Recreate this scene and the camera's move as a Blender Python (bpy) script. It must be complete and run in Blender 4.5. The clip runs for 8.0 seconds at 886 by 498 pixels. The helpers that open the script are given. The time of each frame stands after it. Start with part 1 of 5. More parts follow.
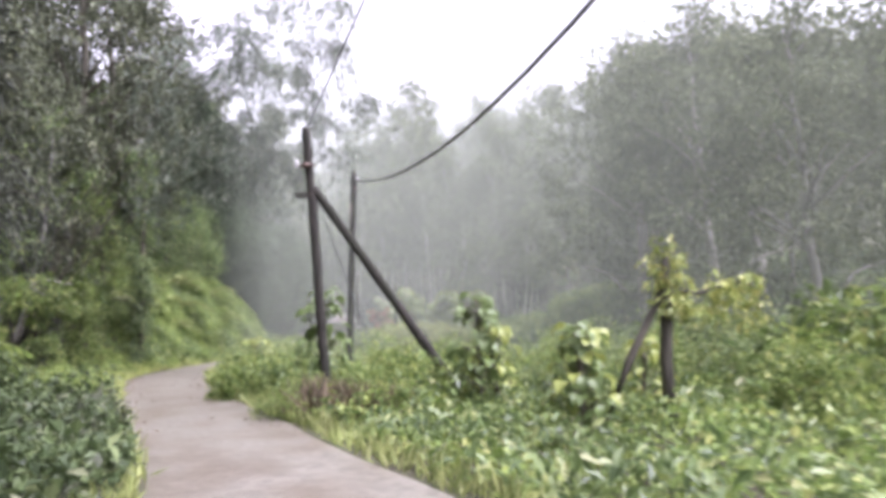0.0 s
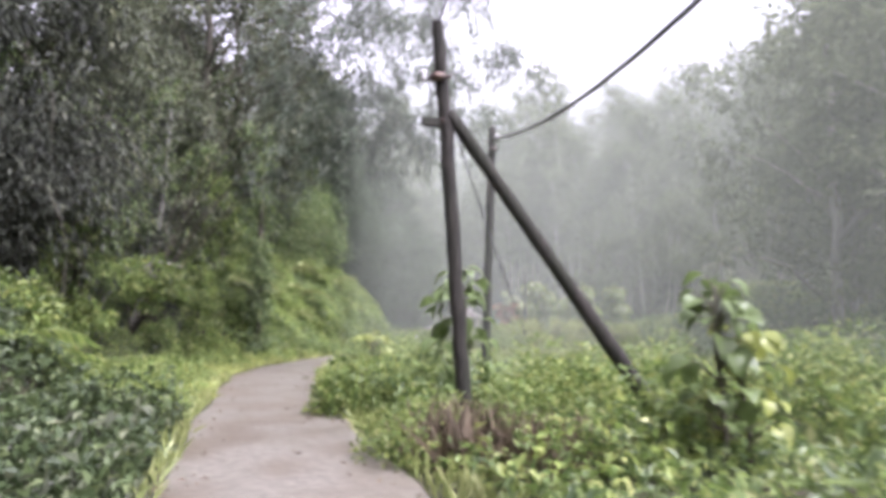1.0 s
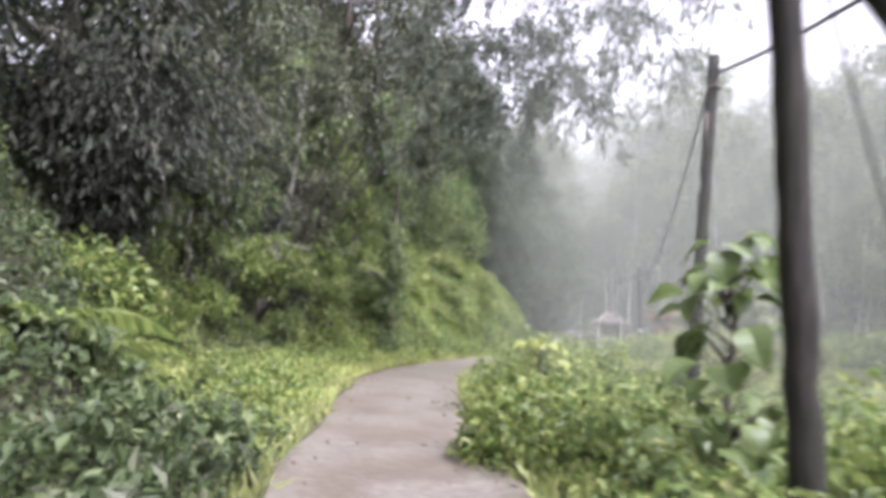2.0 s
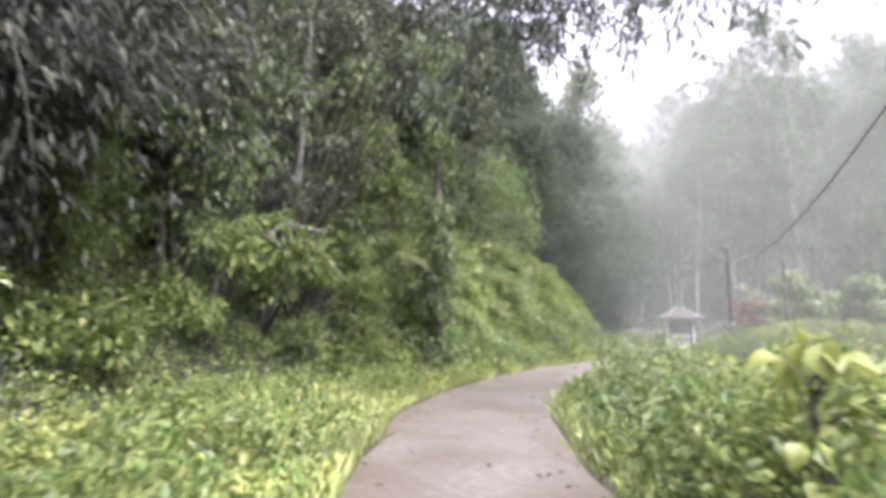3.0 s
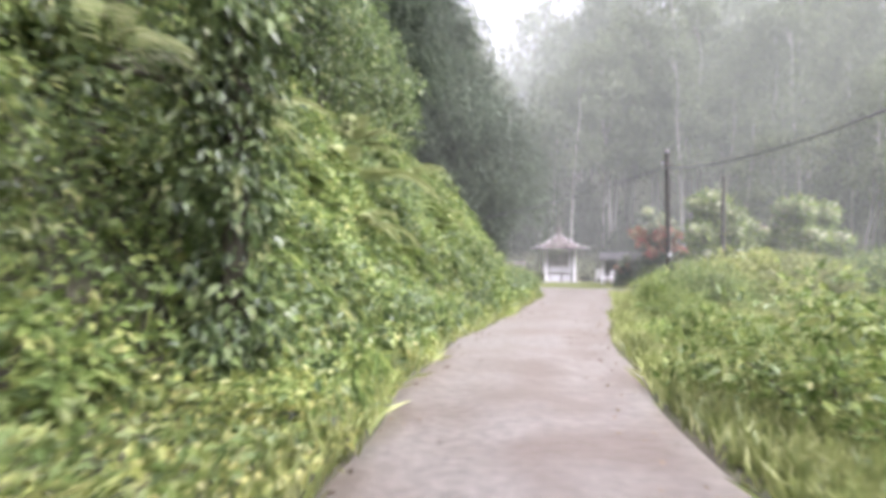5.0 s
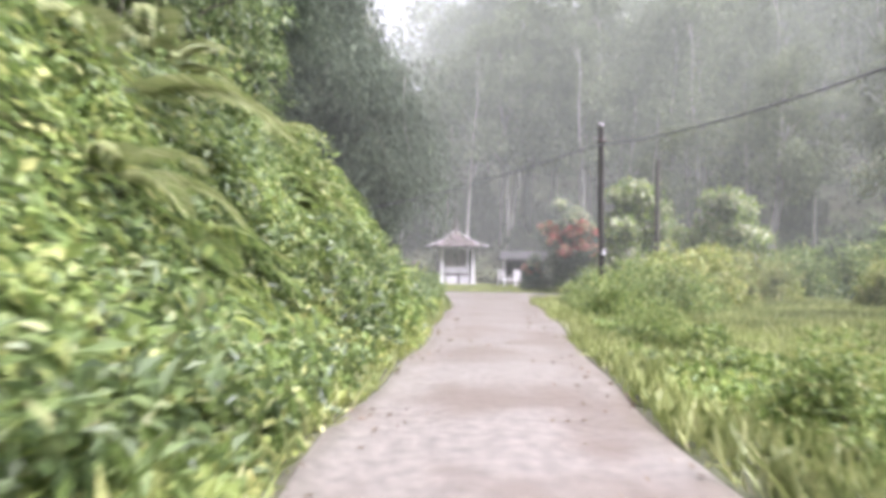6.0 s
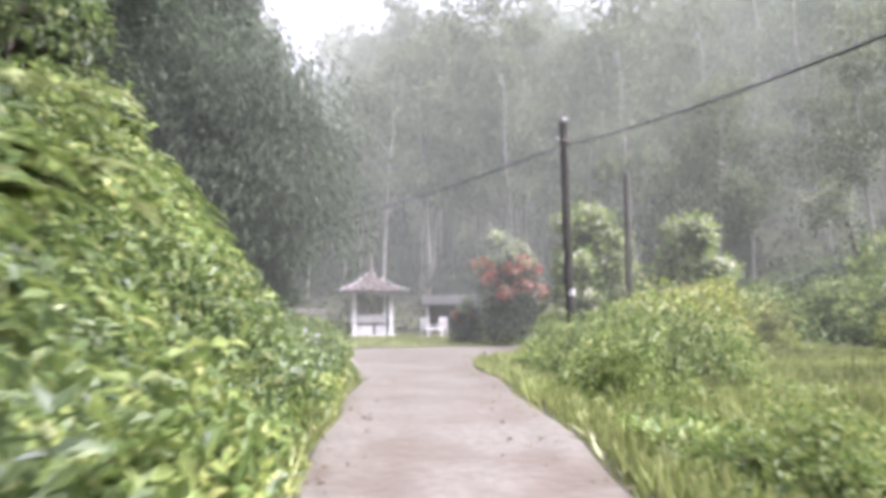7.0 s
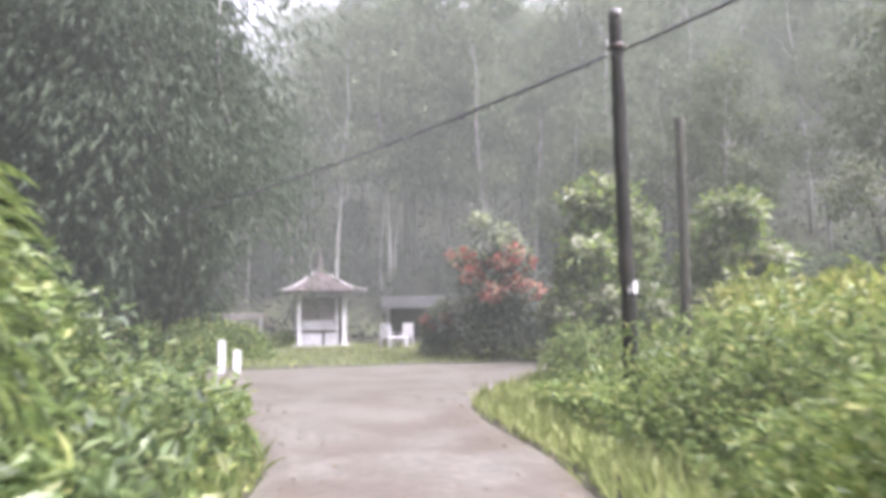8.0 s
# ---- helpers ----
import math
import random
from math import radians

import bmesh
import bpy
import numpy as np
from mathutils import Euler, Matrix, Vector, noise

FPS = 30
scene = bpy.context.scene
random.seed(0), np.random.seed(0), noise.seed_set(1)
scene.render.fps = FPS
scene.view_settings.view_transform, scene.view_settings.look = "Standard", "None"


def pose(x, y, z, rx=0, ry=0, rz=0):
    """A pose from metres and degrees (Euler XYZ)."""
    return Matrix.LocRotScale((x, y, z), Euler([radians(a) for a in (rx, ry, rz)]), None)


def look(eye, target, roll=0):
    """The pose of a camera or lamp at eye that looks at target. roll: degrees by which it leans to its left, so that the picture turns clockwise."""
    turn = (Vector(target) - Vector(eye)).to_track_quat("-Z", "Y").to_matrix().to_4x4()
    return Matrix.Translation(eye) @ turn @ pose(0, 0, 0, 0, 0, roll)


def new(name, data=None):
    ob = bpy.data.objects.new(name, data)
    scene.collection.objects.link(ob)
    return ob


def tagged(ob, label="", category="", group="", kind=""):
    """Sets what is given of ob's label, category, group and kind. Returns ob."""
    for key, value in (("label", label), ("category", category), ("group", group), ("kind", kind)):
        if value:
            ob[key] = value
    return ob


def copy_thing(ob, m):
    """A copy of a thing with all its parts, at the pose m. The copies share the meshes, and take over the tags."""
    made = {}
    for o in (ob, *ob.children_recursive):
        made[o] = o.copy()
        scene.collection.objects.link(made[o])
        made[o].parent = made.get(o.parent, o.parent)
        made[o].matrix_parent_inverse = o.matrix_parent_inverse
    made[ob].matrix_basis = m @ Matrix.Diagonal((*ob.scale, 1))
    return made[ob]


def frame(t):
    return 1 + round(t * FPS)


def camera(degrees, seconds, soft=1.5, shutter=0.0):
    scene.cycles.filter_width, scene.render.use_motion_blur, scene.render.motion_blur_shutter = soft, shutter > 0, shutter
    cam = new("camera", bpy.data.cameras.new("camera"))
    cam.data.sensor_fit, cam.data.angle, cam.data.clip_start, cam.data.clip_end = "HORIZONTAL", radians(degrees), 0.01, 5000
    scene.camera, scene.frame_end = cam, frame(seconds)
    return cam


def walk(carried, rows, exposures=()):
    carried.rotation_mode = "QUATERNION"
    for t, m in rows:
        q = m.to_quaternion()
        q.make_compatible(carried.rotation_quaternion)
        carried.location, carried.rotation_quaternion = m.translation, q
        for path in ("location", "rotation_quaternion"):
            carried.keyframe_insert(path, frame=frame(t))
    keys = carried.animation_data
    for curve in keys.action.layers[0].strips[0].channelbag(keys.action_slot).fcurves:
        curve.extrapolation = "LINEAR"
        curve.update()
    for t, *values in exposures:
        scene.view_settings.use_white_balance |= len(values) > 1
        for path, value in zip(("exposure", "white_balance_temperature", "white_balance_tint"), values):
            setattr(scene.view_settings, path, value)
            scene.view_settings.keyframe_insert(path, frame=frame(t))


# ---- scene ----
# seconds, x, y, z, yaw, pitch, roll of the camera
ROWS = [
    (0.0, 0.000, -0.000, 1.298, -0.00, 6.46, 1.85),
    (0.3, -0.140, 1.046, 1.265, 3.25, 6.82, 1.77),
    (0.5, -0.306, 1.849, 1.268, 5.40, 6.70, 1.73),
    (0.6, -0.410, 2.237, 1.260, 6.47, 6.77, 1.48),
    (1.0, -0.870, 3.622, 1.291, 11.07, 6.27, 0.13),
    (1.5, -1.600, 5.256, 1.214, 16.58, 7.76, -1.91),
    (2.0, -2.442, 6.807, 1.243, 22.92, 6.09, -2.75),
    (2.2, -2.947, 7.582, 1.189, 24.48, 6.29, -2.24),
    (3.5, -6.136, 13.605, 1.091, 27.15, 5.73, 0.46),
    (4.0, -7.426, 15.840, 1.040, 23.35, 1.65, 1.05),
    (4.5, -8.604, 18.334, 1.043, 19.02, 1.49, -0.09),
    (4.7, -9.016, 19.359, 1.008, 16.24, 0.69, -0.55),
    (5.8, -10.293, 25.450, 0.853, 3.69, 0.35, 0.47),
    (6.0, -10.417, 26.580, 0.822, 1.81, 0.40, -0.62),
    (6.5, -10.537, 29.530, 0.706, -2.12, 2.54, -0.19),
    (7.0, -10.392, 32.237, 0.785, -5.86, 4.62, 0.54),
    (7.5, -10.262, 34.903, 0.760, -8.81, 4.63, 1.21),
    (8.0, -10.145, 37.733, 0.755, -9.80, 4.82, 0.72),
]
cam = camera(71.0, 8.0, soft=4.4, shutter=0.35)
walk(cam, [(t, pose(x, y, z, 90 + p, r, w)) for t, x, y, z, w, p, r in ROWS], exposures=[(0.0, 2.04, 5900, 31), (2.2, 2.12, 5900, 31), (3.5, 2.3, 5900, 31), (4.6, 2.35, 5900, 31), (5.8, 2.37, 5900, 31), (6.6, 2.38, 5900, 31), (8.0, 2.25, 5900, 31)])

# ---- light: a bright rain-grey sky ----
world = bpy.data.worlds.new("rainy_sky")
scene.world = world
world.use_nodes = True
wn, wl = world.node_tree.nodes, world.node_tree.links
wn.clear()
sky = wn.new("ShaderNodeTexSky")
sky.sky_type, sky.sun_disc = "NISHITA", False
sky.sun_elevation, sky.sun_rotation = radians(57), radians(117)
sky.air_density, sky.dust_density, sky.ozone_density = 1.0, 6.0, 1.0
grey = wn.new("ShaderNodeHueSaturation")
grey.inputs["Saturation"].default_value = 0.05
back = wn.new("ShaderNodeBackground")
back.inputs["Strength"].default_value = 0.15
wout = wn.new("ShaderNodeOutputWorld")
wl.new(sky.outputs[0], grey.inputs["Color"])
wl.new(grey.outputs[0], back.inputs["Color"])
wl.new(back.outputs[0], wout.inputs["Surface"])

sun_data = bpy.data.lights.new("sun", "SUN")
sun_data.energy, sun_data.angle, sun_data.color = 1.5, radians(40), (1.0, 0.98, 0.95)
sun = new("sun", sun_data)
sun.matrix_world = look((26, 9, 45), (0, 22, 0))


# ---- materials ----
def nodes_of(name):
    m = bpy.data.materials.new(name)
    m.use_nodes = True
    t = m.node_tree
    return m, t.nodes, t.links, t.nodes["Principled BSDF"], t.nodes["Material Output"]


def ramp(n, stops):
    r = n.new("ShaderNodeValToRGB")
    els = r.color_ramp.elements
    while len(els) < len(stops):
        els.new(0.5)
    for e, (p, c) in zip(els, stops):
        e.position, e.color = p, (*c, 1)
    return r


def leaf_material(name, stops, rough=0.38, through_light=0.36, sheen=0.5):
    """Wet leaves: each leaf takes its own tone; some light passes through the blade."""
    m, n, l, p, out = nodes_of(name)
    geo = n.new("ShaderNodeNewGeometry")
    r = ramp(n, [(q, (c[0], c[1], 1.15 * c[2])) for q, c in stops])
    l.new(geo.outputs["Random Per Island"], r.inputs[0])
    tex = n.new("ShaderNodeTexNoise")
    tex.inputs["Scale"].default_value = 0.55
    tex.inputs["Detail"].default_value = 3
    co = n.new("ShaderNodeTexCoord")
    l.new(co.outputs["Object"], tex.inputs["Vector"])
    hsv = n.new("ShaderNodeHueSaturation")
    rng = n.new("ShaderNodeMapRange")
    rng.inputs["From Min"].default_value, rng.inputs["From Max"].default_value = 0.3, 0.7
    rng.inputs["To Min"].default_value, rng.inputs["To Max"].default_value = 0.7, 1.3
    l.new(tex.outputs[0], rng.inputs["Value"])
    l.new(rng.outputs[0], hsv.inputs["Value"])
    l.new(r.outputs[0], hsv.inputs["Color"])
    l.new(hsv.outputs[0], p.inputs["Base Color"])
    p.inputs["Roughness"].default_value = rough
    p.inputs["Specular IOR Level"].default_value = sheen
    tr = n.new("ShaderNodeBsdfTranslucent")
    l.new(hsv.outputs[0], tr.inputs["Color"])
    mix = n.new("ShaderNodeMixShader")
    mix.inputs[0].default_value = through_light
    l.new(p.outputs[0], mix.inputs[1])
    l.new(tr.outputs[0], mix.inputs[2])
    l.new(mix.outputs[0], out.inputs["Surface"])
    return m


def plain_material(name, c1, c2, scale=6.0, rough=0.6, bump=0.3, stretch=(1, 1, 1), metal=0.0, c3=None, big=0.7, spec=0.4):
    """Two-scale mottling with fine relief."""
    m, n, l, p, out = nodes_of(name)
    co = n.new("ShaderNodeTexCoord")
    mp = n.new("ShaderNodeMapping")
    mp.inputs["Scale"].default_value = stretch
    l.new(co.outputs["Object"], mp.inputs["Vector"])
    fine, broad = n.new("ShaderNodeTexNoise"), n.new("ShaderNodeTexNoise")
    fine.inputs["Scale"].default_value, fine.inputs["Detail"].default_value = scale, 6
    broad.inputs["Scale"].default_value, broad.inputs["Detail"].default_value = scale * 0.12, 3
    for t in (fine, broad):
        l.new(mp.outputs[0], t.inputs["Vector"])
    r = ramp(n, [(0.3, c1), (0.7, c2)])
    l.new(fine.outputs[0], r.inputs[0])
    r2 = ramp(n, [(0.42, (0, 0, 0)), (0.62, (big, big, big))])
    l.new(broad.outputs[0], r2.inputs[0])
    mx = n.new("ShaderNodeMixRGB")
    mx.inputs[2].default_value = (*(c3 or tuple(0.6 * v for v in c1)), 1)
    l.new(r2.outputs[0], mx.inputs[0])
    l.new(r.outputs[0], mx.inputs[1])
    l.new(mx.outputs[0], p.inputs["Base Color"])
    p.inputs["Roughness"].default_value, p.inputs["Metallic"].default_value = rough, metal
    p.inputs["Specular IOR Level"].default_value = spec
    b = n.new("ShaderNodeBump")
    b.inputs["Strength"].default_value, b.inputs["Distance"].default_value = bump, 0.02
    l.new(fine.outputs[0], b.inputs["Height"])
    l.new(b.outputs[0], p.inputs["Normal"])
    return m


# darkest green: backlit and canopy shade is put into the leaf colour
LEAF_SHADED = leaf_material("leaf_shaded", [(0, (0.024, 0.027, 0.017)), (0.55, (0.040, 0.046, 0.028)), (0.9, (0.064, 0.072, 0.042)), (1, (0.11, 0.115, 0.07))], rough=0.6, through_light=0.22, sheen=0.2)
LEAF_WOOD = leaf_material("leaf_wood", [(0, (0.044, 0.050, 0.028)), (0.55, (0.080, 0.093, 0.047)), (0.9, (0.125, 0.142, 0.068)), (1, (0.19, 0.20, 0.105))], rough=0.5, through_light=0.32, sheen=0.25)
# creeper green darkened to carry the shade on the near bank
LEAF_DEEP_SHADED = leaf_material("leaf_deep_shaded", [(0, (0.030, 0.046, 0.016)), (0.55, (0.056, 0.082, 0.027)), (0.9, (0.092, 0.125, 0.042)), (1, (0.15, 0.18, 0.07))], rough=0.5, through_light=0.4, sheen=0.28)
LEAF_GROVE = leaf_material("leaf_grove", [(0, (0.042, 0.060, 0.030)), (0.6, (0.062, 0.085, 0.040)), (1, (0.090, 0.114, 0.056))], rough=0.65, through_light=0.3, sheen=0.2)
LEAF_MID = leaf_material("leaf_mid", [(0, (0.055, 0.088, 0.028)), (0.5, (0.11, 0.16, 0.045)), (0.88, (0.18, 0.24, 0.07)), (1, (0.29, 0.31, 0.12))], rough=0.42, through_light=0.45)
LEAF_BRIGHT = leaf_material("leaf_bright", [(0, (0.075, 0.115, 0.026)), (0.5, (0.15, 0.215, 0.048)), (0.9, (0.25, 0.30, 0.075)), (1, (0.36, 0.37, 0.12))], rough=0.45, through_light=0.45, sheen=0.38)
LEAF_YELLOW = leaf_material("leaf_yellow", [(0, (0.13, 0.17, 0.035)), (0.6, (0.25, 0.29, 0.06)), (1, (0.38, 0.37, 0.11))], rough=0.48)
LEAF_GREY = leaf_material("leaf_grey", [(0, (0.055, 0.079, 0.044)), (0.6, (0.105, 0.131, 0.072)), (1, (0.187, 0.200, 0.132))], rough=0.45)
LEAF_FAR = leaf_material("leaf_far", [(0, (0.090, 0.108, 0.050)), (0.6, (0.124, 0.146, 0.068)), (1, (0.165, 0.185, 0.092))], rough=0.75, through_light=0.4, sheen=0.15)
LEAF_PALM = leaf_material("leaf_palm", [(0, (0.15, 0.185, 0.052)), (0.6, (0.23, 0.265, 0.085)), (1, (0.33, 0.355, 0.15))], rough=0.45, sheen=0.35)
LEAF_PALE = leaf_material("leaf_pale", [(0, (0.18, 0.22, 0.09)), (0.6, (0.34, 0.38, 0.18)), (1, (0.58, 0.58, 0.38))])
PETAL = leaf_material("petal", [(0, (0.44, 0.13, 0.09)), (0.6, (0.54, 0.23, 0.16)), (1, (0.58, 0.45, 0.26))], rough=0.5)
STRAW = leaf_material("straw", [(0, (0.085, 0.066, 0.034)), (0.6, (0.15, 0.115, 0.062)), (1, (0.25, 0.20, 0.12))], rough=0.7)
GRASS = leaf_material("grass_blade", [(0, (0.16, 0.20, 0.055)), (0.6, (0.27, 0.31, 0.09)), (1, (0.38, 0.40, 0.15))], rough=0.5)
SOIL = plain_material("mossy_soil", (0.035, 0.040, 0.018), (0.070, 0.078, 0.032), 5.0, 0.85, 0.6, c3=(0.045, 0.036, 0.022))
ROADM = plain_material("wet_worn_road", (0.088, 0.080, 0.064), (0.168, 0.155, 0.126), 9.0, 0.45, 0.6, c3=(0.085, 0.068, 0.048), big=0.8)
BARK = plain_material("bark", (0.050, 0.045, 0.030), (0.110, 0.100, 0.068), 14.0, 0.8, 0.8, (1, 1, 0.25))
BARK_PALE = plain_material("pale_bark", (0.20, 0.19, 0.17), (0.36, 0.34, 0.31), 10.0, 0.75, 0.6, (1, 1, 0.3), c3=(0.14, 0.14, 0.11))
GREYWOOD = plain_material("grey_weathered_and_hazed_timber", (0.030, 0.028, 0.021), (0.075, 0.068, 0.052), 24.0, 0.85, 0.9, (1, 1, 0.12), spec=0.2)
TIMBER = plain_material("weathered_dark_timber", (0.014, 0.013, 0.011), (0.042, 0.038, 0.031), 26.0, 0.85, 1.0, (1, 1, 0.10), c3=(0.022, 0.025, 0.016), spec=0.2)
IRON = plain_material("rusty_iron", (0.06, 0.045, 0.04), (0.12, 0.08, 0.06), 30.0, 0.5, 0.3, metal=0.6)
CABLE = plain_material("wet_dark_grey_cable", (0.05, 0.05, 0.052), (0.085, 0.085, 0.09), 20.0, 0.3, 0.1)
WHITE = plain_material("weathered_white_paint", (0.60, 0.59, 0.57), (0.76, 0.75, 0.73), 9.0, 0.5, 0.12, c3=(0.46, 0.46, 0.41), big=0.6)
GREYBOARD = plain_material("grey_board", (0.40, 0.39, 0.38), (0.52, 0.51, 0.50), 8.0, 0.6, 0.15, c3=(0.32, 0.32, 0.30))
TILE = plain_material("red_brown_roof_tile", (0.050, 0.040, 0.036), (0.095, 0.074, 0.066), 12.0, 0.8, 0.3, c3=(0.075, 0.072, 0.062), spec=0.2)
RIDGE = plain_material("grey_ridge_mortar", (0.34, 0.32, 0.30), (0.46, 0.44, 0.42), 12.0, 0.6, 0.3)
DIMBOARD = plain_material("weathered_pinkish_board", (0.24, 0.21, 0.195), (0.34, 0.305, 0.285), 8.0, 0.7, 0.15, c3=(0.18, 0.165, 0.15))
DARKROOF = plain_material("dark_sheet_roof", (0.030, 0.030, 0.028), (0.060, 0.056, 0.052), 8.0, 0.5, 0.2)
REDSHEET = plain_material("faded_red_sheet", (0.22, 0.13, 0.11), (0.30, 0.19, 0.165), 8.0, 0.5, 0.2)


def haze_sheet_material(name, alpha):
    """A thin even sheet, mostly clear, whose pale colour stands in for haze; it thins out at its rims."""
    m, n, l, pr, out = nodes_of(name)
    n.remove(pr)
    co, tex = n.new("ShaderNodeTexCoord"), n.new("ShaderNodeTexNoise")
    tex.inputs["Scale"].default_value, tex.inputs["Detail"].default_value = 0.03, 2
    l.new(co.outputs["Object"], tex.inputs["Vector"])
    sep = n.new("ShaderNodeSeparateXYZ")
    l.new(co.outputs["Generated"], sep.inputs[0])

    def fall(source, a, b, c, d):
        r = n.new("ShaderNodeMapRange")
        r.interpolation_type = "SMOOTHSTEP"
        for key, v in zip(("From Min", "From Max", "To Min", "To Max"), (a, b, c, d)):
            r.inputs[key].default_value = v
        l.new(source, r.inputs["Value"])
        return r.outputs[0]

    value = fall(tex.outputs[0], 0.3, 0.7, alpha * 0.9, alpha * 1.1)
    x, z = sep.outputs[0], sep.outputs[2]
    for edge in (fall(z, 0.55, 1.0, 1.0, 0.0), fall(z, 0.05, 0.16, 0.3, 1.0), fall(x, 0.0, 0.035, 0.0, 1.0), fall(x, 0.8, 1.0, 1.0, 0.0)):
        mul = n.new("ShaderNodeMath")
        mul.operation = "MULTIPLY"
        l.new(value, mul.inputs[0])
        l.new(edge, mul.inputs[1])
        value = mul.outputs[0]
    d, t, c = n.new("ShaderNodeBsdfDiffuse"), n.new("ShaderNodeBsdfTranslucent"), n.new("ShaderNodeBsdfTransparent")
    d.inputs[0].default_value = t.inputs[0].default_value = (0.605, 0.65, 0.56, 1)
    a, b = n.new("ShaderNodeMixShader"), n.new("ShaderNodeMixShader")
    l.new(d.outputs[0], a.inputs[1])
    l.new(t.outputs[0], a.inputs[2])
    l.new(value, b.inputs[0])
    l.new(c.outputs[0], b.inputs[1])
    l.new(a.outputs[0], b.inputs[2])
    l.new(b.outputs[0], out.inputs["Surface"])
    return m


# ---- mesh helpers ----
def mesh_from(name, verts, tris, mats, smooth=False):
    """A mesh from arrays of corners and triangles (or quads)."""
    me = bpy.data.meshes.new(name)
    verts, tris = np.asarray(verts, float), np.asarray(tris, int)
    k = tris.shape[1]
    me.vertices.add(len(verts))
    me.vertices.foreach_set("co", verts.ravel())
    me.loops.add(tris.size)
    me.loops.foreach_set("vertex_index", tris.ravel())
    me.polygons.add(len(tris))
    me.polygons.foreach_set("loop_start", np.arange(0, tris.size, k))
    me.polygons.foreach_set("use_smooth", np.full(len(tris), smooth))
    for m in mats if isinstance(mats, (list, tuple)) else [mats]:
        me.materials.append(m)
    me.update(calc_edges=True)
    me.validate()
    return me


def part(name, bm, material, parent=None, label="", smooth=False):
    """Links a bmesh or mesh as one object under a thing or a part."""
    if isinstance(bm, bmesh.types.BMesh):
        me = bpy.data.meshes.new(name)
        if smooth:
            for f in bm.faces:
                f.smooth = True
        bm.normal_update()
        bm.to_mesh(me)
        bm.free()
        me.materials.append(material)
    else:
        me = bm
    ob = new(name, me)
    ob.parent = parent
    return tagged(ob, label)


def thing(name, m, label, category, group="", kind=""):
    ob = new(name)
    ob.matrix_basis = m
    return tagged(ob, label, category, group, kind)


def box(bm, x0, x1, y0, y1, z0, z1, bevel=0.0, m=None):
    made = bmesh.ops.create_cube(bm, size=1.0, matrix=Matrix.Translation(((x0 + x1) / 2, (y0 + y1) / 2, (z0 + z1) / 2)) @ Matrix.Diagonal((x1 - x0, y1 - y0, z1 - z0, 1)))
    vs = made["verts"]
    if bevel:
        es = list({e for v in vs for e in v.link_edges})
        got = bmesh.ops.bevel(bm, geom=es, offset=bevel, segments=2, affect="EDGES", clamp_overlap=True)
        vs = list({v for f in got["faces"] for v in f.verts} | {v for v in vs if v.is_valid})
    if m is not None:
        bmesh.ops.transform(bm, matrix=m, verts=vs)
    return bm


def tube_arrays(pts, radii, seg=7):
    """Corners and quads of a tapered tube along a line of points."""
    pts = np.asarray(pts, float)
    radii = np.broadcast_to(np.asarray(radii, float), (len(pts),))
    way = np.gradient(pts, axis=0)
    way /= np.linalg.norm(way, axis=1)[:, None] + 1e-9
    ref = np.where(np.abs(way[:, 2:3]) > 0.9, [[1.0, 0, 0]], [[0, 0, 1.0]])
    u = np.cross(way, ref)
    u /= np.linalg.norm(u, axis=1)[:, None] + 1e-9
    w = np.cross(way, u)
    a = np.linspace(0, 2 * np.pi, seg, endpoint=False)
    ring = np.cos(a)[None, :, None] * u[:, None, :] + np.sin(a)[None, :, None] * w[:, None, :]
    v = (pts[:, None, :] + radii[:, None, None] * ring).reshape(-1, 3)
    i, j = np.meshgrid(np.arange(len(pts) - 1), np.arange(seg), indexing="ij")
    k = (j + 1) % seg
    q = np.stack([i * seg + j, i * seg + k, (i + 1) * seg + k, (i + 1) * seg + j], -1).reshape(-1, 4)
    n = len(v)
    v = np.vstack([v, pts[:1], pts[-1:]])
    jj = np.arange(seg)
    kk = (jj + 1) % seg
    cap0 = np.stack([kk, jj, np.full(seg, n), np.full(seg, n)], -1)
    base = (len(pts) - 1) * seg
    cap1 = np.stack([base + jj, base + kk, np.full(seg, n + 1), np.full(seg, n + 1)], -1)
    return v, q, np.vstack([cap0, cap1])[:, :3]


def tubes(name, runs, material, seg=7):
    """One mesh of several tapered tubes: runs of (points, radii)."""
    vs, ts, at = [], [], 0
    for pts, radii in runs:
        v, q, cap = tube_arrays(pts, radii, seg)
        vs.append(v)
        ts += [q[:, [0, 1, 2]] + at, q[:, [0, 2, 3]] + at, cap + at]
        at += len(v)
    return mesh_from(name, np.vstack(vs), np.vstack(ts), material, smooth=True)


def curve_between(a, b, sag=0.0, n=9, sway=0.0, rng=None):
    a, b = np.asarray(a, float), np.asarray(b, float)
    s = np.linspace(0, 1, n)[:, None]
    p = a + (b - a) * s
    p[:, 2] -= sag * 4 * (s * (1 - s))[:, 0]
    if sway and rng is not None:
        p[1:-1] += rng.normal(0, sway, (n - 2, 3))
    return p


def unit(v):
    return v / (np.linalg.norm(v, axis=-1, keepdims=True) + 1e-9)


